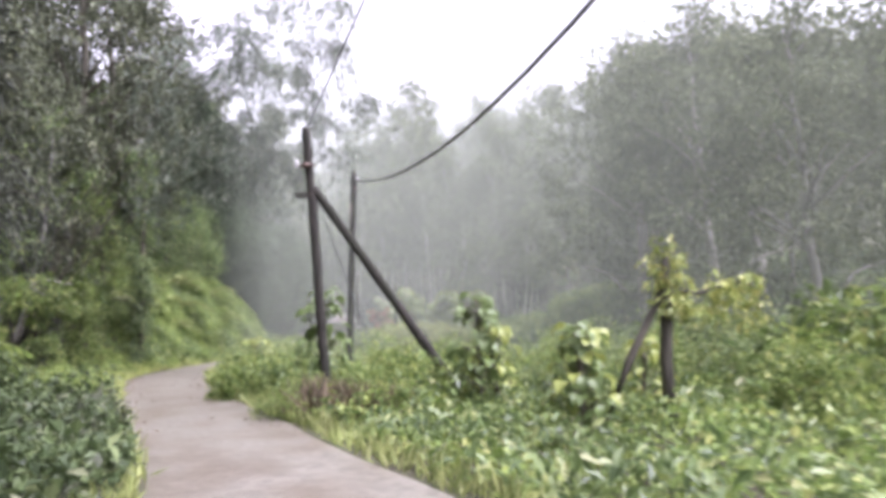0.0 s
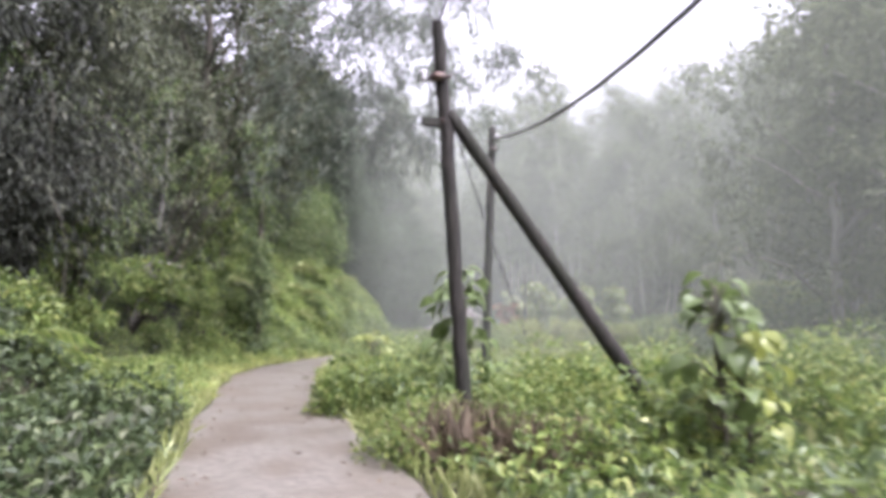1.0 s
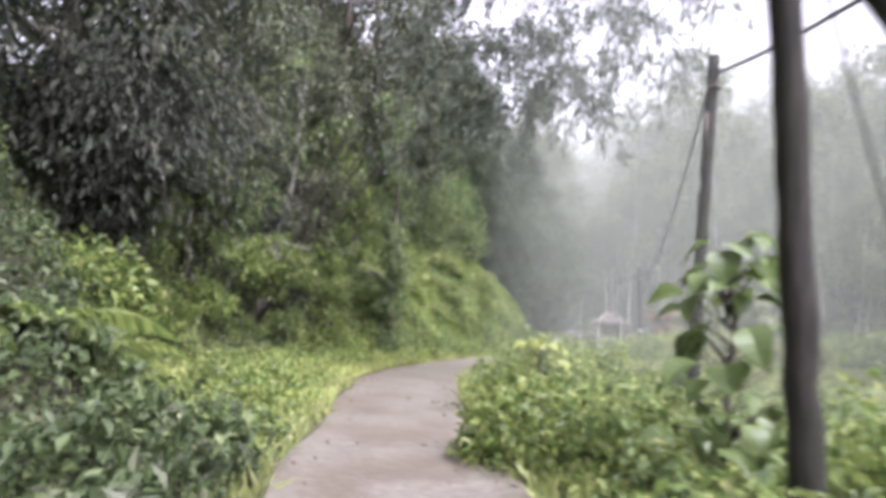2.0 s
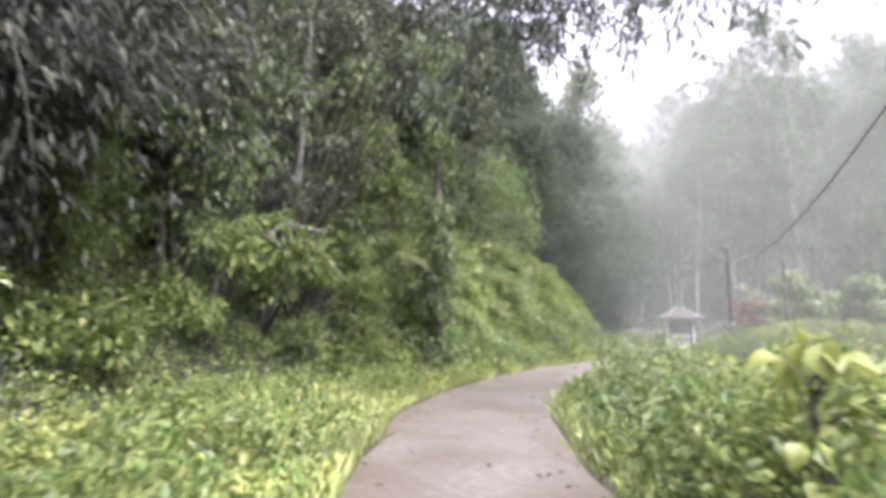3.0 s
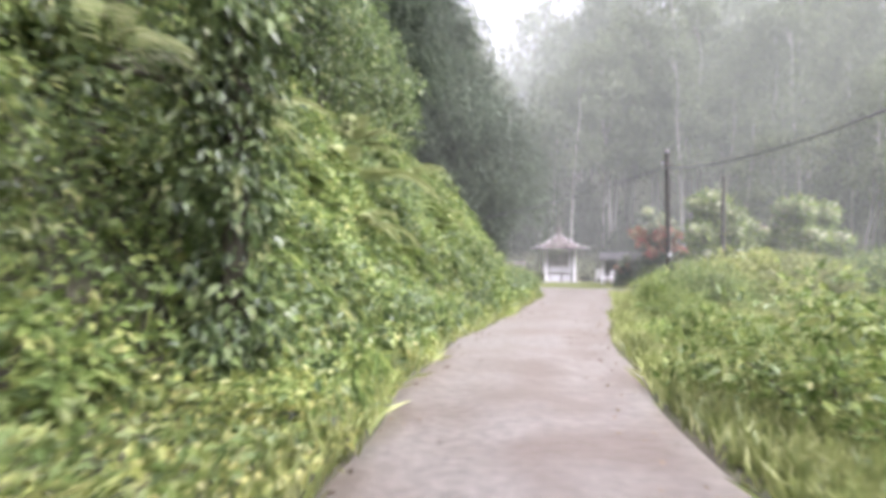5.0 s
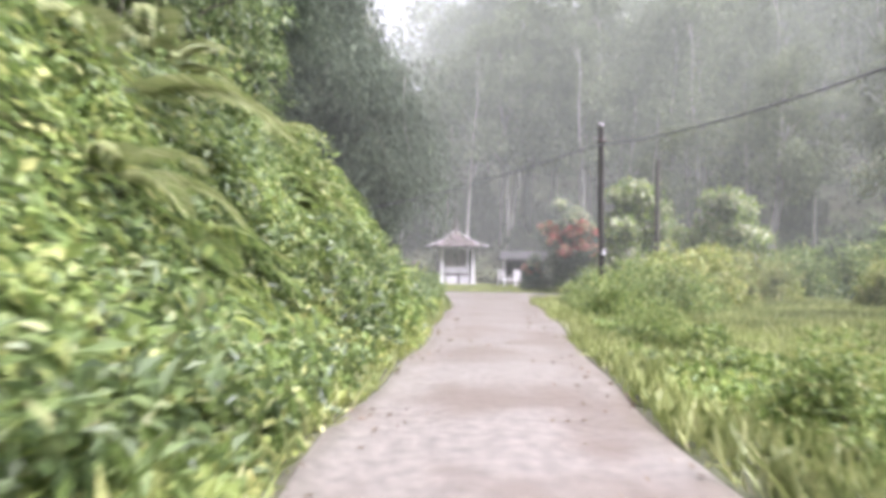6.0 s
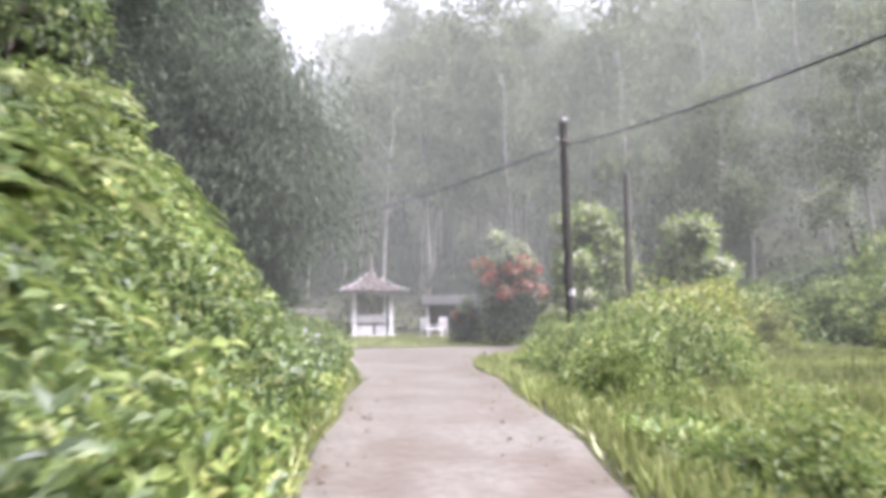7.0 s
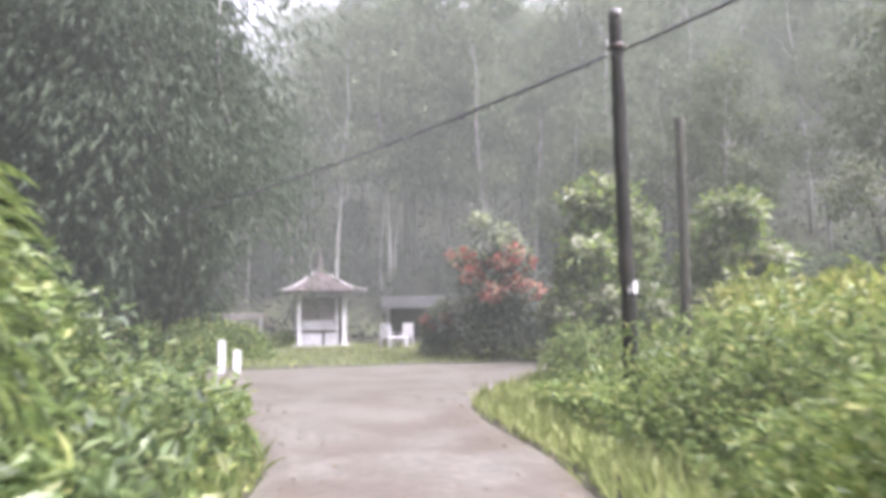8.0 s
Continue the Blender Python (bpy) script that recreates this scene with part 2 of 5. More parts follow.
def leaf_arrays(pos, axis, normal, length, width, droop=0.15, fold=0.18):
    """Folded leaf blades: base, two side corners and a tip each."""
    axis = unit(axis)
    side = unit(np.cross(axis, normal))
    nrm = unit(np.cross(side, axis))
    L, W = length[:, None], width[:, None]
    mid = pos + axis * L * 0.42
    v = np.stack([pos, mid - side * W * 0.5 + nrm * W * fold, pos + axis * L - nrm * L * droop, mid + side * W * 0.5 + nrm * W * fold], 1).reshape(-1, 3)
    b = np.arange(len(pos))[:, None] * 4
    t = np.concatenate([b + np.array([[0, 1, 2]]), b + np.array([[0, 2, 3]])], 1).reshape(-1, 3)
    return v, t


def leaf_mesh(name, pos, axis, normal, length, width, material, droop=0.15, fold=0.18):
    v, t = leaf_arrays(pos, axis, normal, length, width, droop, fold)
    return mesh_from(name, v, t, material)


def clump_leaves(rng, centres, radii, per, flat=0.7, hang=0.35, size=(0.16, 0.3), slim=0.5):
    """Leaves gathered in clumps, denser towards each clump's skin, tips outward and down."""
    n = len(centres) * per
    d = unit(rng.normal(size=(n, 3)))
    r = rng.uniform(0.25, 1.0, n) ** 0.5
    c = np.repeat(np.asarray(centres, float), per, 0)
    rad = np.repeat(np.asarray(radii, float), per)
    rad = rad * rng.uniform(0.75, 1.2, n)
    pos = c + d * (r * rad)[:, None] * np.array([1, 1, flat])
    axis = d + rng.normal(0, 0.5, (n, 3)) - np.array([0, 0, hang])
    normal = np.array([0, 0, 1.0]) + 0.6 * d + rng.normal(0, 0.45, (n, 3))
    L = rng.uniform(size[0], size[1], n)
    return pos, axis, normal, L, L * slim * rng.uniform(0.8, 1.2, n)


# ---- the lie of the land ----
PATH_Y = [-30, -8, 0, 3.6, 6.8, 9.6, 13.6, 18.3, 22, 26, 30, 34, 38, 46, 56, 80]
PATH_X = [3.8, 1.1, 0.0, -0.87, -2.44, -4.0, -6.14, -8.6, -9.7, -10.38, -10.53, -10.3, -10.12, -9.7, -9.5, -9.5]


def way_x(y):
    y = np.asarray(y, float)
    return sum(np.interp(y + d, PATH_Y, PATH_X) for d in (-2.0, -1.0, 0.0, 1.0, 2.0)) / 5


def step(a, b, v):
    s = np.clip((v - a) / (b - a), 0, 1)
    return s * s * (3 - 2 * s)


def wave(x, y, s, seed=0.0):
    return (np.sin(x * s + 1.3 * seed + 1.7 * np.sin(y * s * 0.7 + seed)) + np.sin(y * s * 1.13 + 2.1 * seed + 1.4 * np.sin(x * s * 0.83))) * 0.5


def lane_z(y):
    """Height along the lane."""
    y = np.asarray(y, float)
    return -0.0148 * np.clip(y, -60, 70) - 0.009 * np.clip(y - 42, 0, 28)


def bank_start(y):
    """How far left of the way the bank's face begins."""
    y = np.asarray(y, float)
    return 1.7 + 0.8 * step(8, 10, y) * (1 - step(12, 14, y)) + 3.0 * (1 - step(7.5, 10.5, y)) + 3.2 * step(11.5, 14, y) * (1 - step(23.5, 27, y)) + 7.5 * step(42, 56, y)


def land(x, y):
    """Height of the ground."""
    x, y = np.asarray(x, float), np.asarray(y, float)
    z = lane_z(y)
    left = way_x(y) - x - bank_start(y)
    steep = np.clip(left, 0, 3.4)
    z = z + (1.2 - 0.5 * (1 - step(10, 13, y)) + 0.14 * step(25, 29, y)) * steep * (0.9 + 0.1 * wave(x, y, 0.9)) + 0.55 * np.clip(left - 3.4, 0, 16) + 0.12 * np.clip(left - 19, 0, 80)
    right = x - way_x(y) - 1.9 - 3.6 * step(44, 50, y)
    z = z - 0.12 * step(0, 1.5, right)
    hill = np.clip(x - 5.0, 0, 60) * 0.30 * step(4, 12, x)
    back = np.clip(y - 71, 0, 70) * 0.42
    z = z + hill * (0.55 + 0.45 * step(20, 60, y)) + back * step(-30, -14, x + 0 * y + 6)
    rough = 0.05 * wave(x, y, 1.9, 2.0) + 0.3 * step(6, 20, np.abs(x - way_x(y))) * wave(x, y, 0.35, 4.0)
    return z + rough * step(1.4, 2.6, np.abs(x - way_x(y) - 0.4)) * (1 - step(44, 48, y) * (1 - step(58, 62, y)))


def road_left(y):
    y = np.asarray(y, float)
    return 0.95 + 0.05 * np.sin(y * 1.7) + 0.06 * np.sin(y * 0.63 + 1) + 3.6 * step(42, 54, y)


def road_right(y):
    y = np.asarray(y, float)
    return 1.65 + 0.05 * np.sin(y * 1.3 + 2) + 0.07 * np.sin(y * 0.51) + 3.6 * step(46, 53, y)


def stretch(n, near, far):
    s = np.linspace(-1, 1, n)
    return np.sign(s) * (near * np.abs(s) + (far - near) * np.abs(s) ** 5)


gx, gy = stretch(231, 55, 1500) - 6.0, stretch(271, 75, 1500) + 35.0
GX, GY = np.meshgrid(gx, gy, indexing="ij")
GZ = land(GX, GY)
gi, gj = np.meshgrid(np.arange(len(gx) - 1), np.arange(len(gy) - 1), indexing="ij")
quads = np.stack([gi * len(gy) + gj, (gi + 1) * len(gy) + gj, (gi + 1) * len(gy) + gj + 1, gi * len(gy) + gj + 1], -1).reshape(-1, 4)
ground = new("ground", mesh_from("ground", np.stack([GX, GY, GZ], -1).reshape(-1, 3), quads, SOIL, smooth=True))
tagged(ground, "dark soil and leaf litter under green undergrowth", "ground", kind="structure")

# the road: a thin worn slab that follows the way, wider at its far end
ry = np.concatenate([np.arange(-25, 46, 0.5), np.arange(46, 54.3, 0.5)])
half_l = road_left(ry)
half_r = road_right(ry)
cols = np.linspace(0, 1, 15)
RX = way_x(ry)[:, None] - half_l[:, None] + (half_l + half_r)[:, None] * cols[None, :]
RY = np.repeat(ry[:, None], 15, 1)
edge = np.where((cols < 0.01) | (cols > 0.99), -0.06, 0.035)
RZ = lane_z(RY) + edge[None, :] + 0.012 * wave(RX, RY, 2.3, 1.0)
RZ -= 0.02 * np.exp(-((cols[None, :] - 0.22) / 0.1) ** 2) + 0.02 * np.exp(-((cols[None, :] - 0.75) / 0.1) ** 2)
ri, rj = np.meshgrid(np.arange(len(ry) - 1), np.arange(14), indexing="ij")
rq = np.stack([ri * 15 + rj, ri * 15 + rj + 1, (ri + 1) * 15 + rj + 1, (ri + 1) * 15 + rj], -1).reshape(-1, 4)
road = new("road", mesh_from("road", np.stack([RX, RY, RZ], -1).reshape(-1, 3), rq, ROADM, smooth=True))
tagged(road, "narrow wet lane of worn pinkish-grey concrete", "road", kind="structure")


# ---- poles and cables ----
def pole(name, foot, top, r0, r1, label, group="poles along the lane", wood=TIMBER):
    """A round timber pole with a worn chamfered head and an iron band."""
    foot, top = Vector(foot), Vector(top)
    ob = thing(name, Matrix.Translation(foot), label, "utility pole", group)
    rng = np.random.default_rng(int(abs(foot.x * 100 + foot.y * 10)))
    rel = np.array(top - foot)
    n = 30
    pts = curve_between((0, 0, -0.4), rel, 0, n)
    pts[2:-2, :2] += rng.normal(0, 0.004, (n - 4, 2)) + np.cumsum(rng.normal(0, 0.002, (n - 4, 2)), 0) * np.sin(np.linspace(0, np.pi, n - 4))[:, None]
    rad = np.linspace(r0, r1, n) * rng.uniform(0.93, 1.06, n)
    pts = np.vstack([pts, pts[-1] + (0, 0, 0.025)])
    rad = np.append(rad, r1 * 0.72)
    part("shaft", tubes("pole_shaft", [(pts, rad)], wood, 12), None, ob)
    return ob, rel


def band(ob, p, r, h=0.07):
    part("band", tubes("pole_band", [(np.array([[0, 0, -h / 2], [0, 0, h / 2]]) + p, [r, r])], IRON, 12), None, ob, "rusty iron band")


def arm(ob, p, d, length=0.3):
    """A short iron bracket with a porcelain knob, for a cable."""
    p, d = np.asarray(p, float), unit(np.asarray(d, float))
    b = part("bracket", tubes("bracket", [(np.array([p - d * 0.16, p + d * length]), [0.02, 0.018])], IRON, 6), None, ob, "iron cable bracket")
    k = p + d * length
    part("insulator", tubes("insulator", [(np.array([k + (0, 0, -0.03), k, k + (0, 0, 0.05), k + (0, 0, 0.1)]), [0.025, 0.045, 0.03, 0.04])], GREYBOARD, 8), None, b, "grey porcelain insulator")


pole_a, rel_a = pole("utility_pole", (-1.93, 10.61, float(land(-1.93, 10.61))), (-2.17, 10.0, 4.50), 0.09, 0.072, "dark weathered timber pole propped by a slanting strut")
joint = np.array((-2.115 + 1.93, 10.11 - 10.61, 3.40 - float(land(-1.93, 10.61))))
strut_end = np.array((0.60 + 1.93, 11.32 - 10.61, -0.3))
part("strut", tubes("strut", [(curve_between(joint + (0.05, 0.0, 0.12), strut_end, 0, 24), np.linspace(0.075, 0.095, 24) * np.random.default_rng(3).uniform(0.93, 1.06, 24))], TIMBER, 12), None, pole_a, "slanting timber prop")
cr = unit((strut_end - joint) * (1, 1, 0))
bm = bmesh.new()
box(bm, -0.26, 0.20, -0.035, 0.035, -0.05, 0.05, 0.01, Matrix.Translation(joint) @ Matrix.Rotation(math.atan2(cr[1], cr[0]), 4, "Z"))
part("cleat", bm, TIMBER, pole_a, "timber cleat bolted at the joint")
part("bolt", tubes("bolt", [(np.array([joint - (0.0, 0.13, 0), joint + (0.0, 0.13, 0)]), [0.018, 0.018])], IRON, 6), None, pole_a, "iron bolt")
band(pole_a, rel_a - (0, 0, 0.62), 0.085)
arm(pole_a, rel_a - (0, 0, 0.62), (-1, 0.1, 0), 0.16)
part("stay_wire", tubes("stay_wire", [(curve_between(rel_a - (0.1, 0, 0.6), joint + (-0.14, 0, 0.1), 0.03, 8), 0.008), (curve_between(joint + (0.12, 0.02, -0.1), (0.6, 0.35, 1.3), 0.04, 8), 0.008)], CABLE, 5), None, pole_a, "thin wire hanging along the pole")

pole_b, rel_b = pole("utility_pole", (-2.72, 18.0, float(land(-2.72, 18.0))), (-2.355, 17.01, 5.47), 0.10, 0.085, "upright dark timber pole carrying the lane's cable")
arm(pole_b, rel_b - (0, 0, 0.28), (1, -0.6, 0), 0.12)
band(pole_b, rel_b - (0, 0, 0.5), 0.095)
part("conduit", tubes("conduit", [(np.array([rel_b + (-0.1, -0.05, -1.7), rel_b + (-0.1, -0.05, -0.9)]), 0.022)], IRON, 6), None, pole_b, "grey conduit stub")
pole_c, rel_c = pole("utility_pole", (-6.12, 45.83, float(land(-6.12, 45.83))), (-6.22, 45.74, 4.83), 0.115, 0.085, "tall dark timber pole rising out of the bushes")
arm(pole_c, rel_c - (0, 0, 0.5), (-1, 0.2, 0), 0.14)
band(pole_c, rel_c - (0, 0, 0.5), 0.1)
part("tag", box(bmesh.new(), -0.07, 0.07, -0.135, -0.12, 1.62, 1.80, 0.004), WHITE, pole_c, "small white tag nailed to the pole")
part("cap", tubes("pole_cap", [(np.array([rel_c + (0, 0, -0.06), rel_c + (0, 0, 0.03), rel_c + (0, 0, 0.05)]), [0.092, 0.09, 0.03])], RIDGE, 10), None, pole_c, "pale metal cap")
# this pole's paler wood has distance haze put into its colour
pole_d, rel_d = pole("utility_pole", (-3.68, 48.5, float(land(-3.68, 48.5))), (-3.62, 48.5, 4.2), 0.10, 0.09, "shorter bare timber pole, greyed for haze, without cables", wood=GREYWOOD)


def cable(a, b, sag, label, r=0.022, n=28):
    p = curve_between(a, b, sag, n)
    p0 = Vector(p[0])
    ob = new("overhead_cable", tubes("overhead_cable", [(p - p[0], r)], CABLE, 6))
    ob.matrix_basis = Matrix.Translation(p0)
    return tagged(ob, label, "cable", "overhead cables")


far_pole, rel_f = pole("utility_pole", (8.0, -11.2, float(land(8.0, -11.2))), (8.0, -11.2, 13.2), 0.16, 0.11, "tall timber pole where the sagging cables meet")
cable((-2.25, 16.93, 5.2), (7.95, -11.2, 13.1), 3.9, "black cable sagging from the timber pole", 0.03)
cable((-2.17, 10.0, 4.48), (7.95, -11.25, 12.8), 0.8, "thin black wire from the propped pole", 0.012)
cable((-6.30, 45.72, 4.2), (-2.40, 17.08, 5.17), 1.3, "black cable between the poles beside the lane", 0.02)
cable((-6.36, 45.75, 4.2), (-18.5, 57.5, 2.6), 0.4, "black cable running into the bamboo", 0.024)


# ---- the small white pavilion ----
GZ0 = -1.16
gaz = thing("pavilion", pose(-10.9, 67.2, GZ0, 0, 0, 9), "small white open pavilion with a red-brown tiled roof and spire", "pavilion")
for sx in (-1, 1):
    for sy in (-1, 1):
        bm = box(bmesh.new(), sx * 1.0 - 0.1, sx * 1.0 + 0.1, sy * 1.0 - 0.1, sy * 1.0 + 0.1, 0.0, 2.36, 0.015)
        post = part("post", bm, WHITE, gaz)
        part("plinth", box(bmesh.new(), sx * 1.0 - 0.15, sx * 1.0 + 0.15, sy * 1.0 - 0.15, sy * 1.0 + 0.15, 0.0, 0.12, 0.015), WHITE, post)
        part("capital", box(bmesh.new(), sx * 1.0 - 0.14, sx * 1.0 + 0.14, sy * 1.0 - 0.14, sy * 1.0 + 0.14, 2.22, 2.30, 0.012), WHITE, post)
part("floor_slab", box(bmesh.new(), -1.3, 1.3, -1.3, 1.3, -0.25, 0.05, 0.02), GREYBOARD, gaz, "grey concrete floor slab")
for k in range(4):
    m = Matrix.Rotation(k * math.pi / 2, 4, "Z")
    part("beam", box(bmesh.new(), -1.1, 1.1, -1.07, -0.95, 2.303, 2.42, 0.01, m), GREYBOARD, gaz, "grey eaves beam")
# pale rear screen and a bench in front of it
part("screen", box(bmesh.new(), -0.9, 0.9, 0.945, 0.975, 0.06, 2.2, 0.005), DIMBOARD, gaz, "weathered pinkish rear screen")
part("bench_seat", box(bmesh.new(), -0.9, 0.9, 0.45, 0.9, 0.42, 0.48, 0.012), WHITE, gaz)
for sx in (-0.62, 0.0, 0.62):
    part("bench_leg", box(bmesh.new(), sx - 0.04, sx + 0.04, 0.5, 0.84, 0.05, 0.42, 0.008), WHITE, gaz)
# front: weathered boards over a rail, and two panels with a dark mullion below
for k, z in enumerate((0.72, 0.86, 1.0)):
    part("board", box(bmesh.new(), -0.88, 0.72, -0.985 + 0.008 * (k % 2), -0.955 + 0.008 * (k % 2), z, z + 0.128, 0.008), GREYBOARD, gaz)
for x0, x1 in ((-0.88, 0.03), (0.13, 0.74)):
    part("parapet_panel", box(bmesh.new(), x0, x1, -0.98, -0.93, 0.06, 0.57, 0.01), GREYBOARD, gaz)
part("mullion", box(bmesh.new(), 0.035, 0.125, -1.02, -0.92, 0.05, 0.66, 0.008), TIMBER, gaz, "dark timber mullion")
part("rail", box(bmesh.new(), -0.9, 0.9, -1.03, -0.95, 0.62, 0.67, 0.01), TIMBER, gaz, "dark rail")
part("upright", box(bmesh.new(), 0.76, 0.87, -1.06, -0.98, 0.05, 2.2, 0.008), TIMBER, gaz, "dark timber upright beside the post")


def roof_row(s):
    """Half width and height of the flared roof at s from eaves (0) to top (1)."""
    return 1.86 * (1 - s) + 0.14 * s, 2.36 + 0.10 * (1 - s) ** 4 + 1.06 * (0.5 * s + 0.5 * s * s)


rows = 9
bm = bmesh.new()
for k in range(4):
    m = Matrix.Rotation(k * math.pi / 2, 4, "Z")
    for i in range(rows):
        w0, z0 = roof_row(i / rows)
        w1, z1 = roof_row((i + 1) / rows)
        vs = [bm.verts.new(m @ Vector(c)) for c in ((-w0, -w0, z0 - 0.03), (w0, -w0, z0 - 0.03), (w1, -w1, z1 - 0.03), (-w1, -w1, z1 - 0.03))]
        bm.faces.new(vs)
tile_holder = part("roof", bm, GREYBOARD, gaz, "flared pyramid roof of red-brown tiles")
tile_me = None
for k in range(4):
    for i in range(rows):
        w0, z0 = roof_row(i / rows)
        w1, z1 = roof_row((i + 1) / rows)
        n = max(1, round(2 * (w0 + w1) / 2 / 0.27))
        for j in range(n):
            if tile_me is None:
                b2 = bmesh.new()
                box(b2, -0.5, 0.5, -0.55, 0.55, 0.0, 1.0)
                tile_me = bpy.data.meshes.new("roof_tile")
                b2.to_mesh(tile_me)
                b2.free()
                tile_me.materials.append(TILE)
            wm = (w0 + w1) / 2
            a = Vector(((j + 0.5) / n * 2 - 1, 0, 0)) * wm
            rise, run = z1 - z0, w0 - w1
            t = new("tile", tile_me)
            t.parent = tile_holder
            t.matrix_basis = Matrix.Rotation(k * math.pi / 2, 4, "Z") @ Matrix.Translation((a.x, -wm, (z0 + z1) / 2 - 0.01 + random.uniform(0, 0.006))) @ Matrix.Rotation(math.atan2(rise, run), 4, "X") @ Matrix.Diagonal((2 * wm / n * 0.96, math.hypot(rise, run), 0.022, 1))
for k in range(4):
    pts = []
    for i in range(rows + 1):
        w, z = roof_row(i / rows)
        a = math.pi / 4 + k * math.pi / 2
        pts.append((w * math.sqrt(2) * math.cos(a), w * math.sqrt(2) * math.sin(a), z + 0.02))
    part("hip_ridge", tubes("hip_ridge", [(np.array(pts), 0.05)], RIDGE, 6), None, tile_holder, "pale mortar hip ridge")
for k in range(4):
    m = Matrix.Rotation(k * math.pi / 2, 4, "Z")
    part("fascia", box(bmesh.new(), -1.84, 1.84, -1.87, -1.83, 2.36, 2.42, 0.0, m), DARKROOF, tile_holder, "dark fascia board")
part("spire", tubes("spire", [(np.array([(0, 0, 3.25), (0, 0, 3.42), (0, 0, 3.6), (0, 0, 3.9), (0, 0, 4.3), (0, 0, 4.6)]), [0.30, 0.28, 0.21, 0.14, 0.08, 0.025])], TILE, 8), None, gaz, "slender tapering spire")

# ---- garden things by the pavilion ----


def gz(x, y):
    return float(land(x, y))


def marker(x, y, h):
    ob = thing("marker_post", pose(x, y, gz(x, y) - 0.02, 0, 0, 12), "short white painted concrete marker post in the grass", "post", "white marker posts")
    part("stem", box(bmesh.new(), -0.08, 0.08, -0.07, 0.07, 0, h, 0.012), WHITE, ob)
    part("cap", box(bmesh.new(), -0.085, 0.085, -0.075, 0.075, h, h + 0.04, 0.012), WHITE, ob)


marker(-12.75, 53.0, 0.78)
marker(-12.35, 52.6, 0.56)


def chair(x, y, turn):
    ob = thing("garden_chair", pose(x, y, gz(x, y), 0, 0, turn), "pale plastic garden chair standing on the grass", "chair", "pale garden chairs")
    for sx in (-0.24, 0.24):
        for sy in (-0.22, 0.24):
            part("leg", box(bmesh.new(), sx - 0.025, sx + 0.025, sy - 0.025, sy + 0.025, 0, 0.42, 0.006), GREYBOARD, ob)
        part("armrest", box(bmesh.new(), sx - 0.035, sx + 0.035, -0.24, 0.27, 0.62, 0.66, 0.01), GREYBOARD, ob)
    part("seat", box(bmesh.new(), -0.27, 0.27, -0.26, 0.27, 0.42, 0.46, 0.012), GREYBOARD, ob)
    for k in range(5):
        part("slat", box(bmesh.new(), -0.23 + k * 0.098, -0.16 + k * 0.098, 0.24, 0.27, 0.46, 0.95, 0.008), GREYBOARD, ob)
    part("top_rail", box(bmesh.new(), -0.26, 0.26, 0.235, 0.275, 0.95, 1.02, 0.012), GREYBOARD, ob)


chair(-8.05, 63.6, 165)
chair(-7.25, 63.9, 200)
tb = thing("garden_table", pose(-7.65, 63.0, gz(-7.65, 63.0)), "low white garden table on the grass", "table")
part("tabletop", box(bmesh.new(), -0.42, 0.42, -0.3, 0.3, 0.44, 0.49, 0.015), WHITE, tb)
for sx in (-0.34, 0.34):
    for sy in (-0.22, 0.22):
        part("leg", box(bmesh.new(), sx - 0.03, sx + 0.03, sy - 0.03, sy + 0.03, 0, 0.44, 0.006), WHITE, tb)

sh = thing("shelter", pose(-6.5, 66.8, gz(-6.5, 66.8), 0, 0, -6), "dark low shelter with a sloping sheet roof", "shelter")
for sx in (-1.2, 1.2):
    for sy, h in ((-0.9, 1.75), (0.9, 2.15)):
        part("post", box(bmesh.new(), sx - 0.05, sx + 0.05, sy - 0.05, sy + 0.05, 0, h, 0.008), GREYBOARD, sh)
for k in range(12):
    x = -1.5 + k * 0.25
    part("roof_sheet", box(bmesh.new(), x, x + 0.245, -1.2, 1.2, 0.0, 0.02 + 0.012 * (k % 2), 0.0, Matrix.Translation((0, 0, 1.98)) @ Matrix.Rotation(math.atan2(0.4, 1.8), 4, "X")), DARKROOF, sh)
part("back_wall", box(bmesh.new(), -1.2, 1.2, 0.86, 0.9, 0.3, 1.9, 0.005), DARKROOF, sh)
part("fascia", box(bmesh.new(), -1.5, 1.5, -1.22, -1.19, 1.66, 1.75, 0.0), DARKROOF, sh, "dark fascia board")

fe = thing("rail_fence", pose(-14.3, 66.0, gz(-14.3, 66), 0, 0, 0), "grey-pink weathered plank rail on low posts", "fence")
for sx in (-0.95, 0.95):
    part("post", box(bmesh.new(), sx - 0.06, sx + 0.06, -0.05, 0.05, -0.3, 1.45, 0.008), GREYBOARD, fe)
for z in (1.25, 1.38):
    part("plank", box(bmesh.new(), -1.15, 1.15, -0.085, -0.05, z, z + 0.1, 0.006), DIMBOARD, fe)

